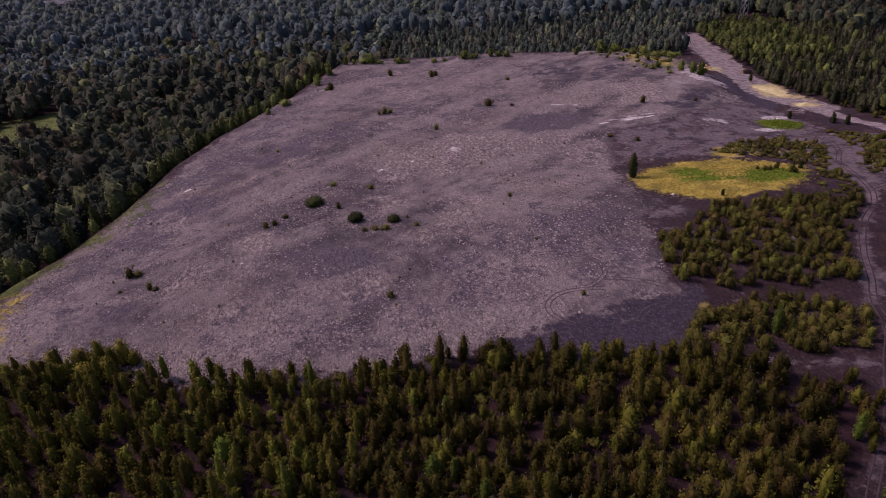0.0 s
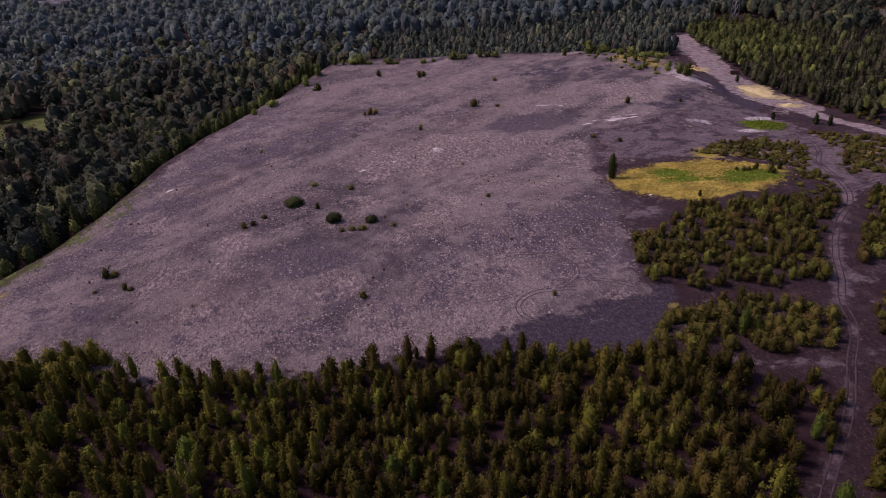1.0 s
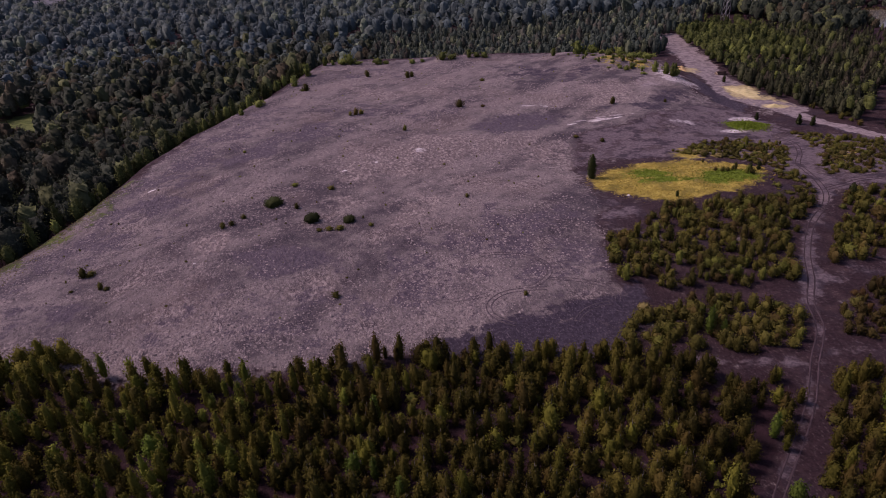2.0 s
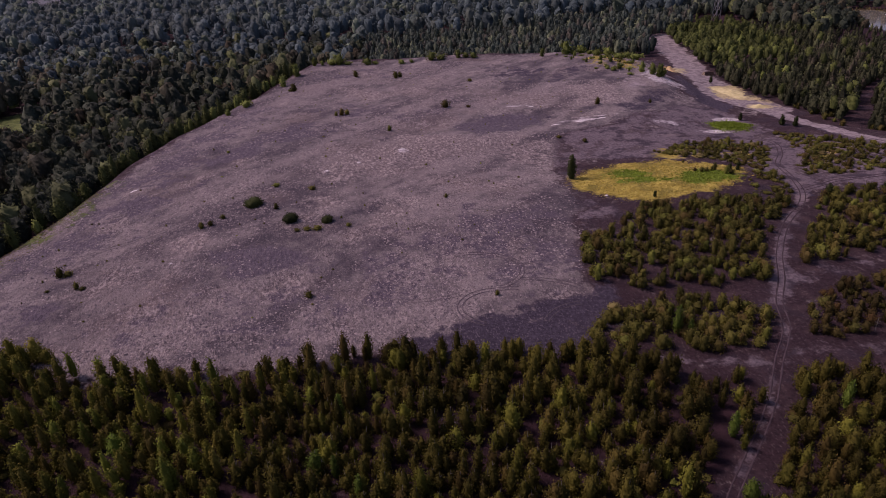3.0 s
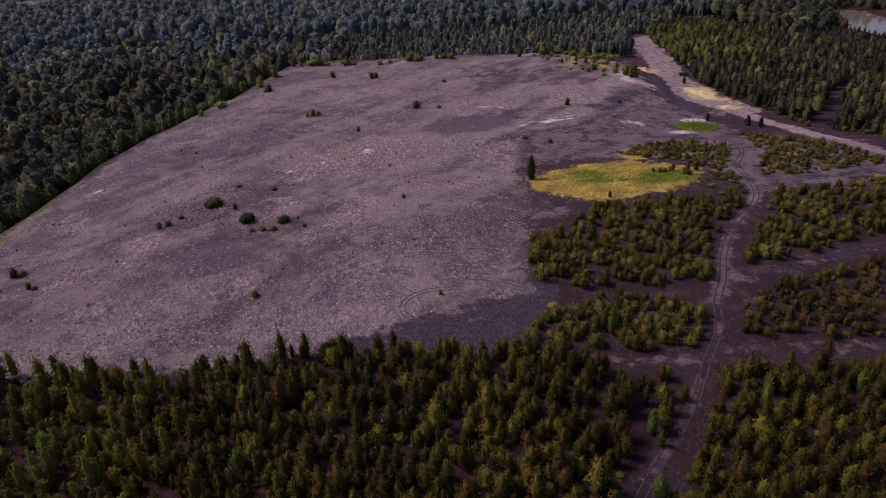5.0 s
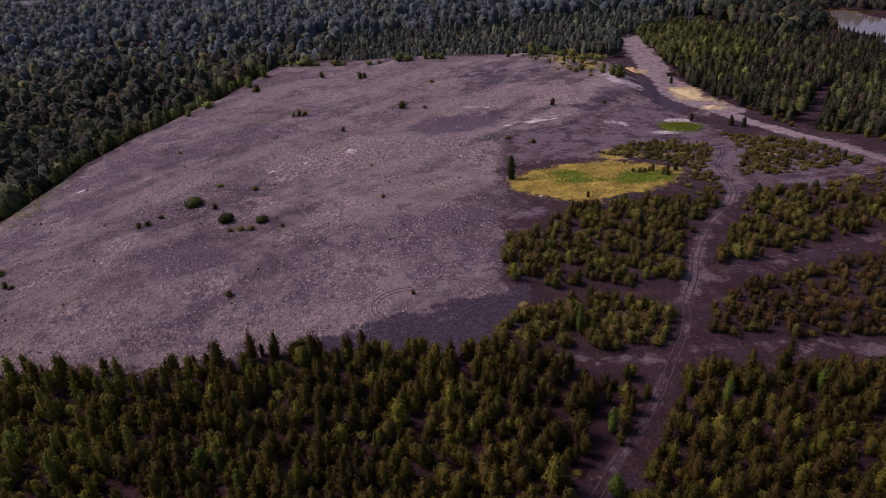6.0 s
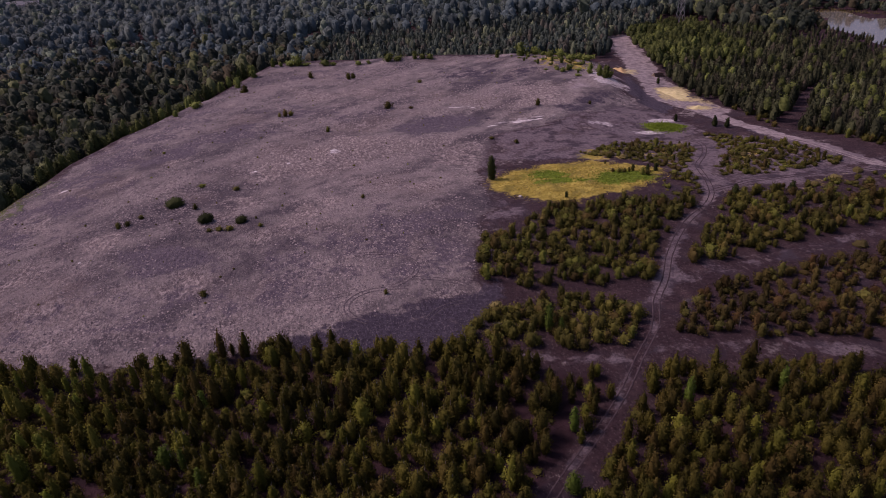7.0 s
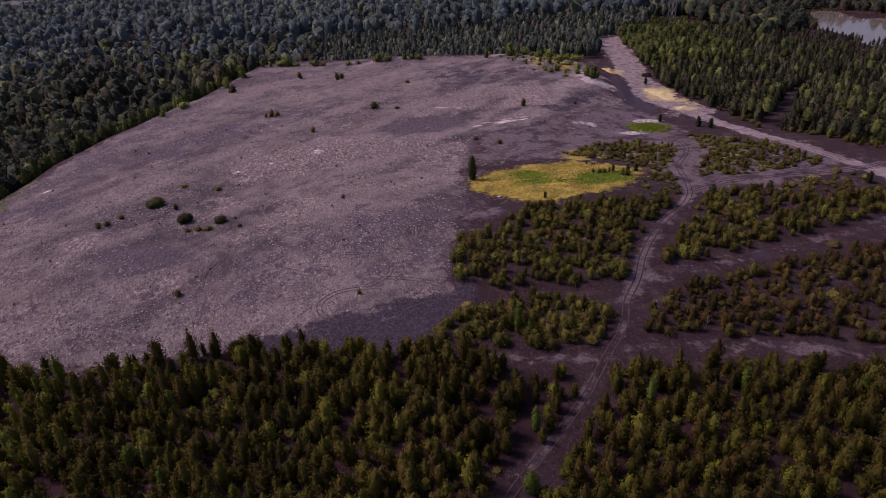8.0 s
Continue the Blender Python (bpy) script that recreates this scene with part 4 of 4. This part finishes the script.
EAST_PINES = [(142, 384), (140, 350), (138.5, 318), (138.5, 285), (140, 262), (145, 241), (150, 222), (156, 206), (168, 184), (196, 156), (262, 250), (244, 306), (214, 340), (205, 372), (180, 384), (160, 390)]
BANK_WOOD = [(207, 366), (218, 346), (228, 360), (240, 392), (262, 448), (250, 470), (206, 460), (202, 420)]

west = scatter(WEST_WOOD, 5.5, 0.97, 0.3)
west = west[~inside(west[:, 0], west[:, 1], MEADOW)]
close = (west[:, 1] < 250) & (west[:, 0] > -190)
stand("broadleaf_wood", near_crowns, west[close], (0.58, 0.98), WOOD_LEAVES, "dark green broadleaf wood beside the heap's slope", "wood")
# The share of haze-coloured crowns grows with distance.
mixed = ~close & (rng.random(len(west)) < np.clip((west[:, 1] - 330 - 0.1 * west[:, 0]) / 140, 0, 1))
stand("broadleaf_wood", oak_crowns, west[mixed], (0.58, 0.98), HAZED_LEAVES, "broadleaf trees in the wood, haze in their leaf colour", "wood")
stand("broadleaf_wood", oak_crowns, west[~close & ~mixed], (0.58, 0.98), WOOD_LEAVES, "dense dark green broadleaf wood below the heap", "wood")
stand("rim_trees", birch_crowns, scatter([(-112, 100), (-101, 163), (-99, 198), (-80, 273), (-66, 338), (-62, 340), (-72, 300), (-79, 262), (-91, 220), (-96, 190), (-99, 150), (-108, 118)], 3.6, 0.9, 0.3), (1.2, 2.0), YOUNG_WOOD, "slender lighter green trees on the heap's slope", "trees")
north = scatter(NORTH_WOOD, 4.6, 0.97, 0.3)
stand("pine_wood", north_crowns, north, (0.7, 1.0), BRIGHTENED_NORTH, "mixed wood behind the heap, leaf colour brightened", "wood")
stand("bank_wood", oak_crowns, scatter(BANK_WOOD, 6.2, 0.97, 0.3), (0.7, 1.0), WOOD_LEAVES, "tall dark trees beside the pond", "wood")
stand("far_wood", far_crowns, scatter(FAR_WOOD, 9.0, 0.98, 0.3), (0.95, 1.25), HAZED_LEAVES, "distant woodland with haze in its leaf colour", "wood")
pines = scatter(EAST_PINES, 3.3, 0.97, 0.3, [(FOREST_PATH, 2.8)])
light = (pines[:, 1] > 300) & (pines[:, 0] < 185) | (pines[:, 0] > 172) & (pines[:, 1] < 240) & (rng.random(len(pines)) < 0.14) | (rng.random(len(pines)) < 0.09)
stand("pine_plantation", pine_crowns, pines[~light], (0.72, 1.1), PINE, "dense dark pine plantation beside the road", "wood")
stand("young_wood", [round_crown(h, r * 1.05, 90, 0.42, 1.1, 9, 5, 12, 1.0) for h, r in ((8.5, 1.9), (7.5, 2.1), (9.5, 2.0))], pines[light], (0.75, 1.1), YOUNG_WOOD, "lighter green young broadleaf wood beside the road", "wood")

for x, y in scatter([(146, 238), (149, 236), (157, 211), (169, 189), (190, 166), (186, 162), (164, 184), (152, 207)], 2.6, 0.8, 0.4, [(PALE_ROAD, 4.0), (FOREST_PATH, 2.5)]):
    scrub_bush.put(x, y, rng.uniform(0.6, 1.1))

# ---- single bushes on the heap ----
dark_bush = Plant("dark_bush", ("stems", "foliage"), [round_crown(2.0, 2.1, 1000, 0.2, 0.5, 20, 9, 14, 0.35), round_crown(2.0, 1.8, 900, 0.2, 0.55, 20, 9, 12, 0.35)], [stem_leaves(1.5, 0.08, 5)], DARK_BUSH, DARK_BARK, "dense rounded dark green bush on bare shale", "bush", "bushes on the heap")
for x, y, s, k in ((-38, 154.5, 1.3, 0), (-25.5, 143, 1.25, 1), (-16, 141.5, 0.95, 1)):
    dark_bush.put(x, y, s, 0.95, k)
heap_bush = Plant("heap_bush", ("stems", "foliage"), [column_crown(1.6, 1.2, 160, 0.22, 0.0, 0.6, 9, 5, 8, 0.7), column_crown(2.2, 1.0, 160, 0.22, 0.0, 0.8, 9, 5, 8, 0.7), column_crown(1.2, 1.3, 160, 0.22, 0.0, 0.5, 9, 5, 8, 0.7)], [stem_leaves(1.4, 0.05, 4)], SCRUB, DARK_BARK, "small ragged olive green bush on bare shale", "bush", "small bushes on the heap")
for x, y, s in ((-35, 168, 1.0), (-20, 137, 1.0), (-17.5, 137, 1.1), (-22.5, 136.5, 0.8), (-48, 142, 0.9), (-46, 143, 0.9), (-44, 147, 0.8), (-31, 151, 0.9), (-24, 165, 1.1), (-74, 122, 1.3), (-72.5, 122.5, 1.1), (-67, 116, 0.9), (-65.5, 115.5, 0.7), (-73, 115, 0.5),
                (-14, 107, 0.95), (14, 241, 1.9), (23, 240, 0.9), (-53, 279, 1.9), (-55, 281, 1.2), (-26, 238, 1.4), (-24, 239, 1.2), (-28, 237, 0.9), (-29, 307, 1.7), (-9, 297, 1.7), (-7, 298, 1.4), (25, 282, 1.2), (14, 153, 0.7),
                (8, 181, 0.5), (-58, 198, 0.6), (24, 105, 0.6), (-6, 217, 1.1), (-10, 138, 0.7), (72, 237, 1.4), (92, 237, 0.8), (52, 203, 0.9), (60, 199, 0.9)):
    heap_bush.put(x, y, s)
for x, y in scatter([(-88, 110), (-80, 220), (-55, 330), (70, 325), (100, 260), (45, 200), (44, 150), (20, 112), (-20, 96), (-60, 100)], 9.5, 0.55, 0.5):
    heap_bush.put(x, y, rng.uniform(0.15, 0.38), 1.0, None, "tiny dark weed clump on bare shale")
edge_bush = Plant("edge_bush", ("stems", "foliage"), [column_crown(2.6, 1.9, 180, 0.35, 0.0, 0.4, 10, 6, 12, 1.0), column_crown(3.8, 1.4, 180, 0.35, 0.0, 0.7, 10, 6, 12, 1.0), column_crown(1.6, 2.1, 180, 0.35, 0.0, 0.3, 10, 5, 12, 1.0)], [stem_leaves(2.6, 0.07, 4)], EDGE_LEAVES, DARK_BARK, "light green bushy young tree on the heap's far rim", "bush", "bushes on the far rim")
for x, y, s in ((-54, 341, 0.9), (-50, 341, 0.7), (-45, 342, 1.2), (-41, 342, 1.5), (-37, 341, 1.0), (-26, 340, 1.4), (-22, 339, 0.8), (-8, 335, 0.9), (-3, 336, 0.6), (7, 337, 1.3), (12, 337, 1.2), (21, 338, 1.1), (25, 338, 1.0), (29, 337, 1.0), (63, 331, 1.0),
                (75, 329, 2.0), (82, 329, 1.2), (88, 313, 1.1), (93, 312, 1.2), (97, 306, 1.3), (101, 308, 1.1), (104, 305, 1.5), (101, 282, 1.1), (106, 272, 1.3), (104, 276, 1.1), (108, 275, 0.9), (91, 298, 0.7), (95, 278, 0.6), (-70, 262, 1.2), (-74, 250, 0.8), (-63, 300, 1.4), (-60, 318, 1.4)):
    edge_bush.put(x, y - (6 if y > 325 else 0), s * 1.3, rng.uniform(0.75, 1.2))
for x, y in scatter([(68, 316), (80, 300), (83, 286), (98, 284), (104, 298), (104, 316), (84, 324), (70, 325)], 4.6, 0.8, 0.4):
    edge_bush.put(x, y, rng.uniform(0.4, 0.9))
lone = Plant("lone_tree", ("trunk", "crown"), [column_crown(6.8, 1.25, 1100, 0.24, 0.02, 0.95, 16, 14, 22, 0.45)], [stem_leaves(6.2, 0.12, 6)], DARK_BUSH, DARK_BARK, "slim dark upright tree at the edge of yellow grass", "tree", "")
lone.put(49.6, 166.0, 1.16)
spruce = Plant("small_spruce", ("trunk", "crown"), [pine_crown(2.8, 0.9, 260, 0.22)], [stem_leaves(2.6, 0.07, 3)], DARK_BUSH, DARK_BARK, "small dark conical conifer among scrub", "tree", "small conifers by the tracks")
for x, y, s in ((110, 145, 1.5), (125, 146, 1.4), (131, 213, 1.5), (134, 210, 1.4), (152, 149, 1.2), (120, 221, 1.1), (131, 279, 1.2), (94, 166, 0.9), (96.5, 166.5, 1.0), (68, 149, 0.7)):
    spruce.put(x, y, s)
for x, y, s in ((85.6, 164.6, 1.0), (87.1, 164.8, 0.9), (89.9, 166.3, 1.1), (91.6, 162.7, 1.2), (93.2, 163.2, 1.1), (88.5, 165, 0.8), (84, 165.5, 0.7), (84, 175, 0.6)):
    scrub_bush.put(x, y, s * 0.7)


# ---- grass tufts ----
def tufts(name, shape, count, high, material, label, keep=None, ragged=2.5):
    """Bent blades in tufts over a patch of grass."""
    p = np.array(shape, float)
    x, y = rng.uniform(p[:, 0].min() - 3, p[:, 0].max() + 3, count * 3), rng.uniform(p[:, 1].min() - 3, p[:, 1].max() + 3, count * 3)
    ok = rng.random(len(x)) < smooth(-ragged, ragged, depth_in(x, y, shape))
    if keep:
        ok &= keep(x, y)
    x, y = x[ok][:count], y[ok][:count]
    a, lean, h = rng.uniform(0, 6.283, len(x)), rng.normal(0, 0.25, (len(x), 2)), high * rng.uniform(0.5, 1.3, len(x))
    z, w = land(x, y) - 0.03, 0.16 + 0.14 * rng.random(len(x))
    base = np.stack([np.cos(a) * w, np.sin(a) * w], 1)
    at = np.stack([x, y], 1)
    tri = np.stack([np.column_stack([at - base, z]), np.column_stack([at + base, z]), np.column_stack([at + lean, z + h])], 1)
    me = tri_mesh(name, tri, material)
    me.attributes.new("tone", "FLOAT", "FACE").data.foreach_set("value", rng.random(len(x)).astype(np.float32))
    tagged(new(name, me), label, "grass", kind="stuff")


def greener(x, y):
    return bell(x, y, 65.5, 166.5, 5.5, 5, 0.9) + bell(x, y, 68, 159.5, 4.5, 2.6, 1) + bell(x, y, 87.5, 162, 8, 4.6, 1.2) + bell(x, y, 81.5, 158.5, 4, 2.6, 1) + bell(x, y, 74.5, 158.5, 3, 1.4, 0.9) + rng.normal(0, 0.15, x.shape) > 0.4


tufts("dry_grass", GRASS_FIELD, 3800, 0.24, DRY_GRASS, "tall yellow dry grass tufts", lambda x, y: ~greener(x, y))
tufts("green_grass", GRASS_FIELD, 4500, 0.26, GREEN_GRASS, "fresh green grass tufts amid dry grass", greener)
tufts("green_grass", [(107, 217), (115, 221), (122, 215), (118, 209), (108, 209)], 1500, 0.35, GREEN_GRASS, "green grass tufts on a small mound")
tufts("dry_grass", [(-106, 86), (-98, 84), (-92, 104), (-92, 150), (-89, 176), (-94, 176), (-103, 120)], 900, 0.25, PALE_LEAVES, "thin dry grass along the heap's rim")


stand("clearing_scrub", scrub_crowns, scatter([(160, 394), (190, 388), (204, 384), (204, 440), (176, 440)], 4.6, 0.9, 0.4), (0.8, 1.5), YOUNG_WOOD, "low light green scrub under the power masts", "scrub")
shore = scatter([(214, 340), (244, 306), (262, 250), (300, 230), (332, 286), (270, 324), (256, 362), (238, 386)], 4.6, 0.96, 0.3)
stand("shore_wood", pine_crowns, shore, (0.42, 0.62), PINE, "dark mixed wood between plantation and pond", "wood")
bank_crowns = [round_crown(h, r, 90, 0.6, 0.95, 10, 6) for h, r in ((7.0, 3.0), (8.0, 3.4), (6.0, 2.8), (5.0, 2.6))]
stand("pond_bank_trees", bank_crowns, scatter([(262, 447), (284, 451), (302, 453), (311, 436), (321, 414), (345, 402), (440, 388), (440, 430), (380, 436), (342, 447), (325, 455), (322, 462), (285, 462), (262, 460)], 5.6, 0.9, 0.35), (0.7, 1.2), WOOD_LEAVES, "bushy green trees on the pond's far bank", "trees")
stand("pond_bank_trees", bank_crowns, scatter([(236, 392), (256, 440), (264, 450), (280, 446), (275, 432), (267, 411), (256, 378), (240, 372)], 4.6, 0.95, 0.3), (0.8, 1.3), WOOD_LEAVES, "bushy green trees at the pond's near corner", "trees")
stand("pond_bank_trees", oak_crowns, scatter([(262, 462), (322, 464), (345, 482), (430, 458), (440, 480), (345, 500), (262, 476)], 6.0, 0.95, 0.3), (0.7, 1.0), HAZED_LEAVES, "broadleaf trees beyond the pond, haze in their leaf colour", "trees")
tufts("reeds", [(278, 446), (287, 451), (302, 452), (309, 436), (320, 414), (316, 408), (303, 432), (299, 446), (287, 444)], 1600, 1.3, PALE_LEAVES, "dry yellowish reeds along the pond's edge")


# ---- piles, timber, pond, masts and houses ----
def part(name, me, parent, label=""):
    ob = new(name, me)
    ob.parent = parent
    return tagged(ob, label)


def shaped(name, bm, material, smooth_faces=False):
    me = bpy.data.meshes.new(name)
    bm.to_mesh(me)
    bm.free()
    me.materials.append(material)
    for f in me.polygons:
        f.use_smooth = smooth_faces
    return me


def pile(name, x, y, rx, ry, high, turn, material, label):
    """A tipped heap of loose stuff with an uneven top that runs out flat."""
    n, rings = 40, 12
    c, w = math.cos(radians(turn)), math.sin(radians(turn))
    r, a = np.meshgrid(np.arange(rings + 1) / rings, 6.283 * np.arange(n) / n, indexing="ij")
    lump = 1 + 0.16 * np.sin(3 * a + x) + 0.10 * np.sin(7 * a + y)
    u, v = rx * r * lump * np.cos(a), ry * r * lump * np.sin(a)
    px, py = x + u * c - v * w, y + u * w + v * c
    up = high * (1 - r * r) ** 1.3 * (0.75 + 0.35 * np.sin(u * 1.3 + 1) * np.cos(v * 1.1)) - 0.12 * r
    verts = np.stack([px, py, land(px, py) + up], -1).reshape(-1, 3)
    faces = [(k * n + j, (k + 1) * n + j, (k + 1) * n + (j + 1) % n, k * n + (j + 1) % n) for k in range(rings) for j in range(n)]
    tagged(new(name, mesh_from(name, verts, faces, [material], True)), label, name.split("_")[-1])


CHALK_SPOTS = [(-22, 178, 0.9, 0.7, 0), (-13, 184, 0.8, 0.6, 20), (-0.3, 193.5, 1.5, 0.7, 15), (-79, 172, 1.8, 0.7, 30), (53, 218, 3.2, 0.7, 8), (62, 219.5, 4.0, 0.8, 5), (70, 221, 3.0, 0.6, 10),
               (107, 209, 2.4, 1.2, 0), (56, 151, 0.9, 0.5, 30), (116, 221, 2.0, 0.9, 10), (47, 239, 1.5, 0.4, 0), (-49, 124, 0.5, 0.4, 0)]
pile("sand_pile", 133, 262, 5.4, 10.5, 0.8, 14, SAND, "broad low pile of cream sand beside the road")
pile("sand_pile", 134.5, 239, 3.6, 2.3, 1.0, -20, SAND, "small cream sand pile at the road's edge")
pile("grit_pile", 120.5, 304, 2.6, 5.5, 1.5, 10, ORANGE_GRIT, "pile of orange-brown grit by the road")
for x, y, rx, ry, a in CHALK_SPOTS:
    pile("chalk_pile", x, y, rx, ry, 0.22, a, CHALK, "small flat pile of white chalk on shale")


def log_stack(x, y, turn, rows=4, across=6, length=5.0, r=0.24):
    root = tagged(new("log_stack"), "stack of dark felled logs beside the road", "log stack")
    root.matrix_world = Matrix.Translation((x, y, land_at(x, y))) @ Matrix.Rotation(radians(turn), 4, "Z")
    bm = bmesh.new()
    bmesh.ops.create_cone(bm, cap_ends=True, segments=10, radius1=r, radius2=r * 0.9, depth=length)
    bmesh.ops.rotate(bm, verts=bm.verts, matrix=Matrix.Rotation(radians(90), 3, "Y"))
    me = shaped("log", bm, LOG_BARK)
    me.materials.append(LOG_END)
    for f in me.polygons:
        if abs(f.normal.x) > 0.9:
            f.material_index = 1
    for k in range(rows):
        for j in range(across - k):
            log = new("log", me)
            log.parent = root
            log.location = (rng.normal(0, 0.15), (j - (across - k - 1) / 2) * r * 2, r + k * r * 1.73)
    return root


log_stack(135, 293, 12, 4, 6, 4.6, 0.22)


def build_pond(shore):
    p = np.array(shore, float)
    mid = p.mean(0)
    rim = curve_points([tuple(q) for q in np.vstack([p, p[:1]])], 6.0)[:-1]
    rim = mid + (rim - mid) * 1.02
    level = -6.3
    verts = [(mid[0], mid[1], level)] + [(x, y, level) for x, y in rim]
    n = len(rim)
    faces = [(0, 1 + k, 1 + (k + 1) % n) for k in range(n)]
    tagged(new("water", mesh_from("water", verts, faces, [WATER])), "still grey pond reflecting the sky", "pond", kind="structure")


build_pond(POND)
build_pond(BACK_POND)


def boat(x, y, turn):
    """A small open boat: hull, rim and two thwarts."""
    root = tagged(new("rowing_boat"), "small white rowing boat lying on the pond", "boat", "boats on the pond")
    root.matrix_world = Matrix.Translation((x, y, -6.33)) @ Matrix.Rotation(radians(turn), 4, "Z") @ Matrix.Scale(0.6, 4)
    bm = bmesh.new()
    rows = []
    for k in range(7):
        t = k / 6
        wide = 0.85 * math.sin(math.pi * (0.18 + 0.82 * (1 - t))) ** 0.6 if k < 6 else 0.05
        xx = (t - 0.45) * 4.6
        rows.append([bm.verts.new((xx, sgn * wide * f, z)) for sgn, f, z in ((-1, 1, 0.75), (-1, 0.7, 0.1), (1, 0.7, 0.1), (1, 1, 0.75))])
    for a, b in zip(rows, rows[1:]):
        for j in range(3):
            bm.faces.new((a[j], a[j + 1], b[j + 1], b[j]))
    bm.faces.new(rows[0])
    bmesh.ops.solidify(bm, geom=bm.faces[:], thickness=0.08)
    part("hull", shaped("hull", bm, WHITE_PAINT), root)
    for xx in (-0.9, 0.6):
        bm = bmesh.new()
        bmesh.ops.create_cube(bm, size=1, matrix=Matrix.Translation((xx, 0, 0.5)) @ Matrix.Diagonal((0.3, 1.5, 0.06, 1)))
        part("thwart", shaped("thwart", bm, WHITE_PAINT), root)


for x, y, a in ((301, 421, 20), (303, 411, 70), (299, 428, 130)):
    boat(x, y, a)


def pylon(x, y, high, turn):
    """A lattice mast: four legs, crossed braces and three arms."""
    root = tagged(new("pylon"), "tall grey steel lattice power mast above the trees", "pylon", "power masts")
    root.matrix_world = Matrix.Translation((x, y, land_at(x, y))) @ Matrix.Rotation(radians(turn), 4, "Z")

    def wide(z):
        return 1.6 * (1 - z / high) + 0.35

    def bar(bm, a, b, w):
        a, b = Vector(a), Vector(b)
        m = Matrix.Translation((a + b) / 2) @ (b - a).to_track_quat("Z", "Y").to_matrix().to_4x4() @ Matrix.Diagonal((w, w, (b - a).length, 1))
        bmesh.ops.create_cube(bm, size=1, matrix=m)

    levels = [high * t for t in (0, 0.16, 0.3, 0.42, 0.53, 0.63, 0.72, 0.8, 0.88, 0.95, 1.0)]
    corners = ((-1, -1), (1, -1), (1, 1), (-1, 1))
    for sx, sy in corners:
        bm = bmesh.new()
        bar(bm, (sx * wide(0), sy * wide(0), -0.05), (sx * wide(high), sy * wide(high), high), 0.26)
        part("leg", shaped("leg", bm, STEEL), root)
    for (ax, ay), (bx, by) in zip(corners, corners[1:] + corners[:1]):
        for a, b in zip(levels, levels[1:]):
            for (cx, cy), (dx, dy) in (((ax, ay), (bx, by)), ((bx, by), (ax, ay))):
                bm = bmesh.new()
                bar(bm, (cx * wide(a), cy * wide(a), a), (dx * wide(b), dy * wide(b), b), 0.13)
                part("brace", shaped("brace", bm, STEEL), root)
    for z, reach in ((0.66, 5.5), (0.79, 6.5), (0.92, 4.5)):
        bm = bmesh.new()
        for sign in (-1, 1):
            tip = (sign * reach, 0, z * high + 0.2)
            for sy in (-1, 1):
                bar(bm, (sign * wide(z * high), sy * wide(z * high), z * high), tip, 0.16)
            bar(bm, (sign * wide(z * high), 0, z * high + 1.6), tip, 0.16)
            bar(bm, tip, (tip[0], 0, tip[2] - 1.6), 0.12)
        part("crossarm", shaped("crossarm", bm, STEEL), root)


for x, y, h, a in ((189, 428, 33, 20), (188, 470, 33, 20), (210, 436, 33, 20)):
    pylon(x, y, h, a)


def house(x, y, turn, long=14, deep=9, wall=5.5, ridge=3.5):
    """A far white house with a pitched roof and a row of windows."""
    root = tagged(new("house"), "white house with a dull pitched roof beyond the wood", "house", "far houses")
    root.matrix_world = Matrix.Translation((x, y, land_at(x, y))) @ Matrix.Rotation(radians(turn), 4, "Z")
    bm = bmesh.new()
    bmesh.ops.create_cube(bm, size=1, matrix=Matrix.Translation((0, 0, wall / 2 + 3)) @ Matrix.Diagonal((long, deep, wall + 6, 1)))
    part("wall", shaped("wall", bm, WHITE_PAINT), root)
    bm = bmesh.new()
    e, g, z = long / 2 + 0.5, deep / 2 + 0.5, wall + 5.9
    v = [bm.verts.new(p) for p in ((-e, -g, z), (e, -g, z), (e, g, z), (-e, g, z), (-e, 0, z + ridge), (e, 0, z + ridge))]
    for f in ((0, 1, 5, 4), (2, 3, 4, 5), (0, 4, 3), (1, 2, 5), (3, 2, 1, 0)):
        bm.faces.new([v[k] for k in f])
    part("roof", shaped("roof", bm, ROOF_TILE), root)
    for sx in (-0.34, -0.11, 0.11, 0.34):
        for z in (7.0, 9.8):
            bm = bmesh.new()
            bmesh.ops.create_cube(bm, size=1, matrix=Matrix.Translation((sx * long, -deep / 2 - 0.01, z)) @ Matrix.Diagonal((1.1, 0.1, 1.4, 1)))
            part("window", shaped("window", bm, WINDOW_DARK), root)


for x, y, a in ((-384, 655, 20), (-366, 651, 30)):
    house(x, y, a)

dead = Plant("dead_tree", ("trunk", "twigs"), [stem_leaves(3.6, 0.03, 14, 0.2)], [stem_leaves(4.0, 0.07, 9, 0.2)], BARK, BARK, "bare pale dead sapling in the thicket", "tree", "dead saplings")
for x, y in ((76, 56), (-70, 70), (88, 88)):
    dead.put(x, y)
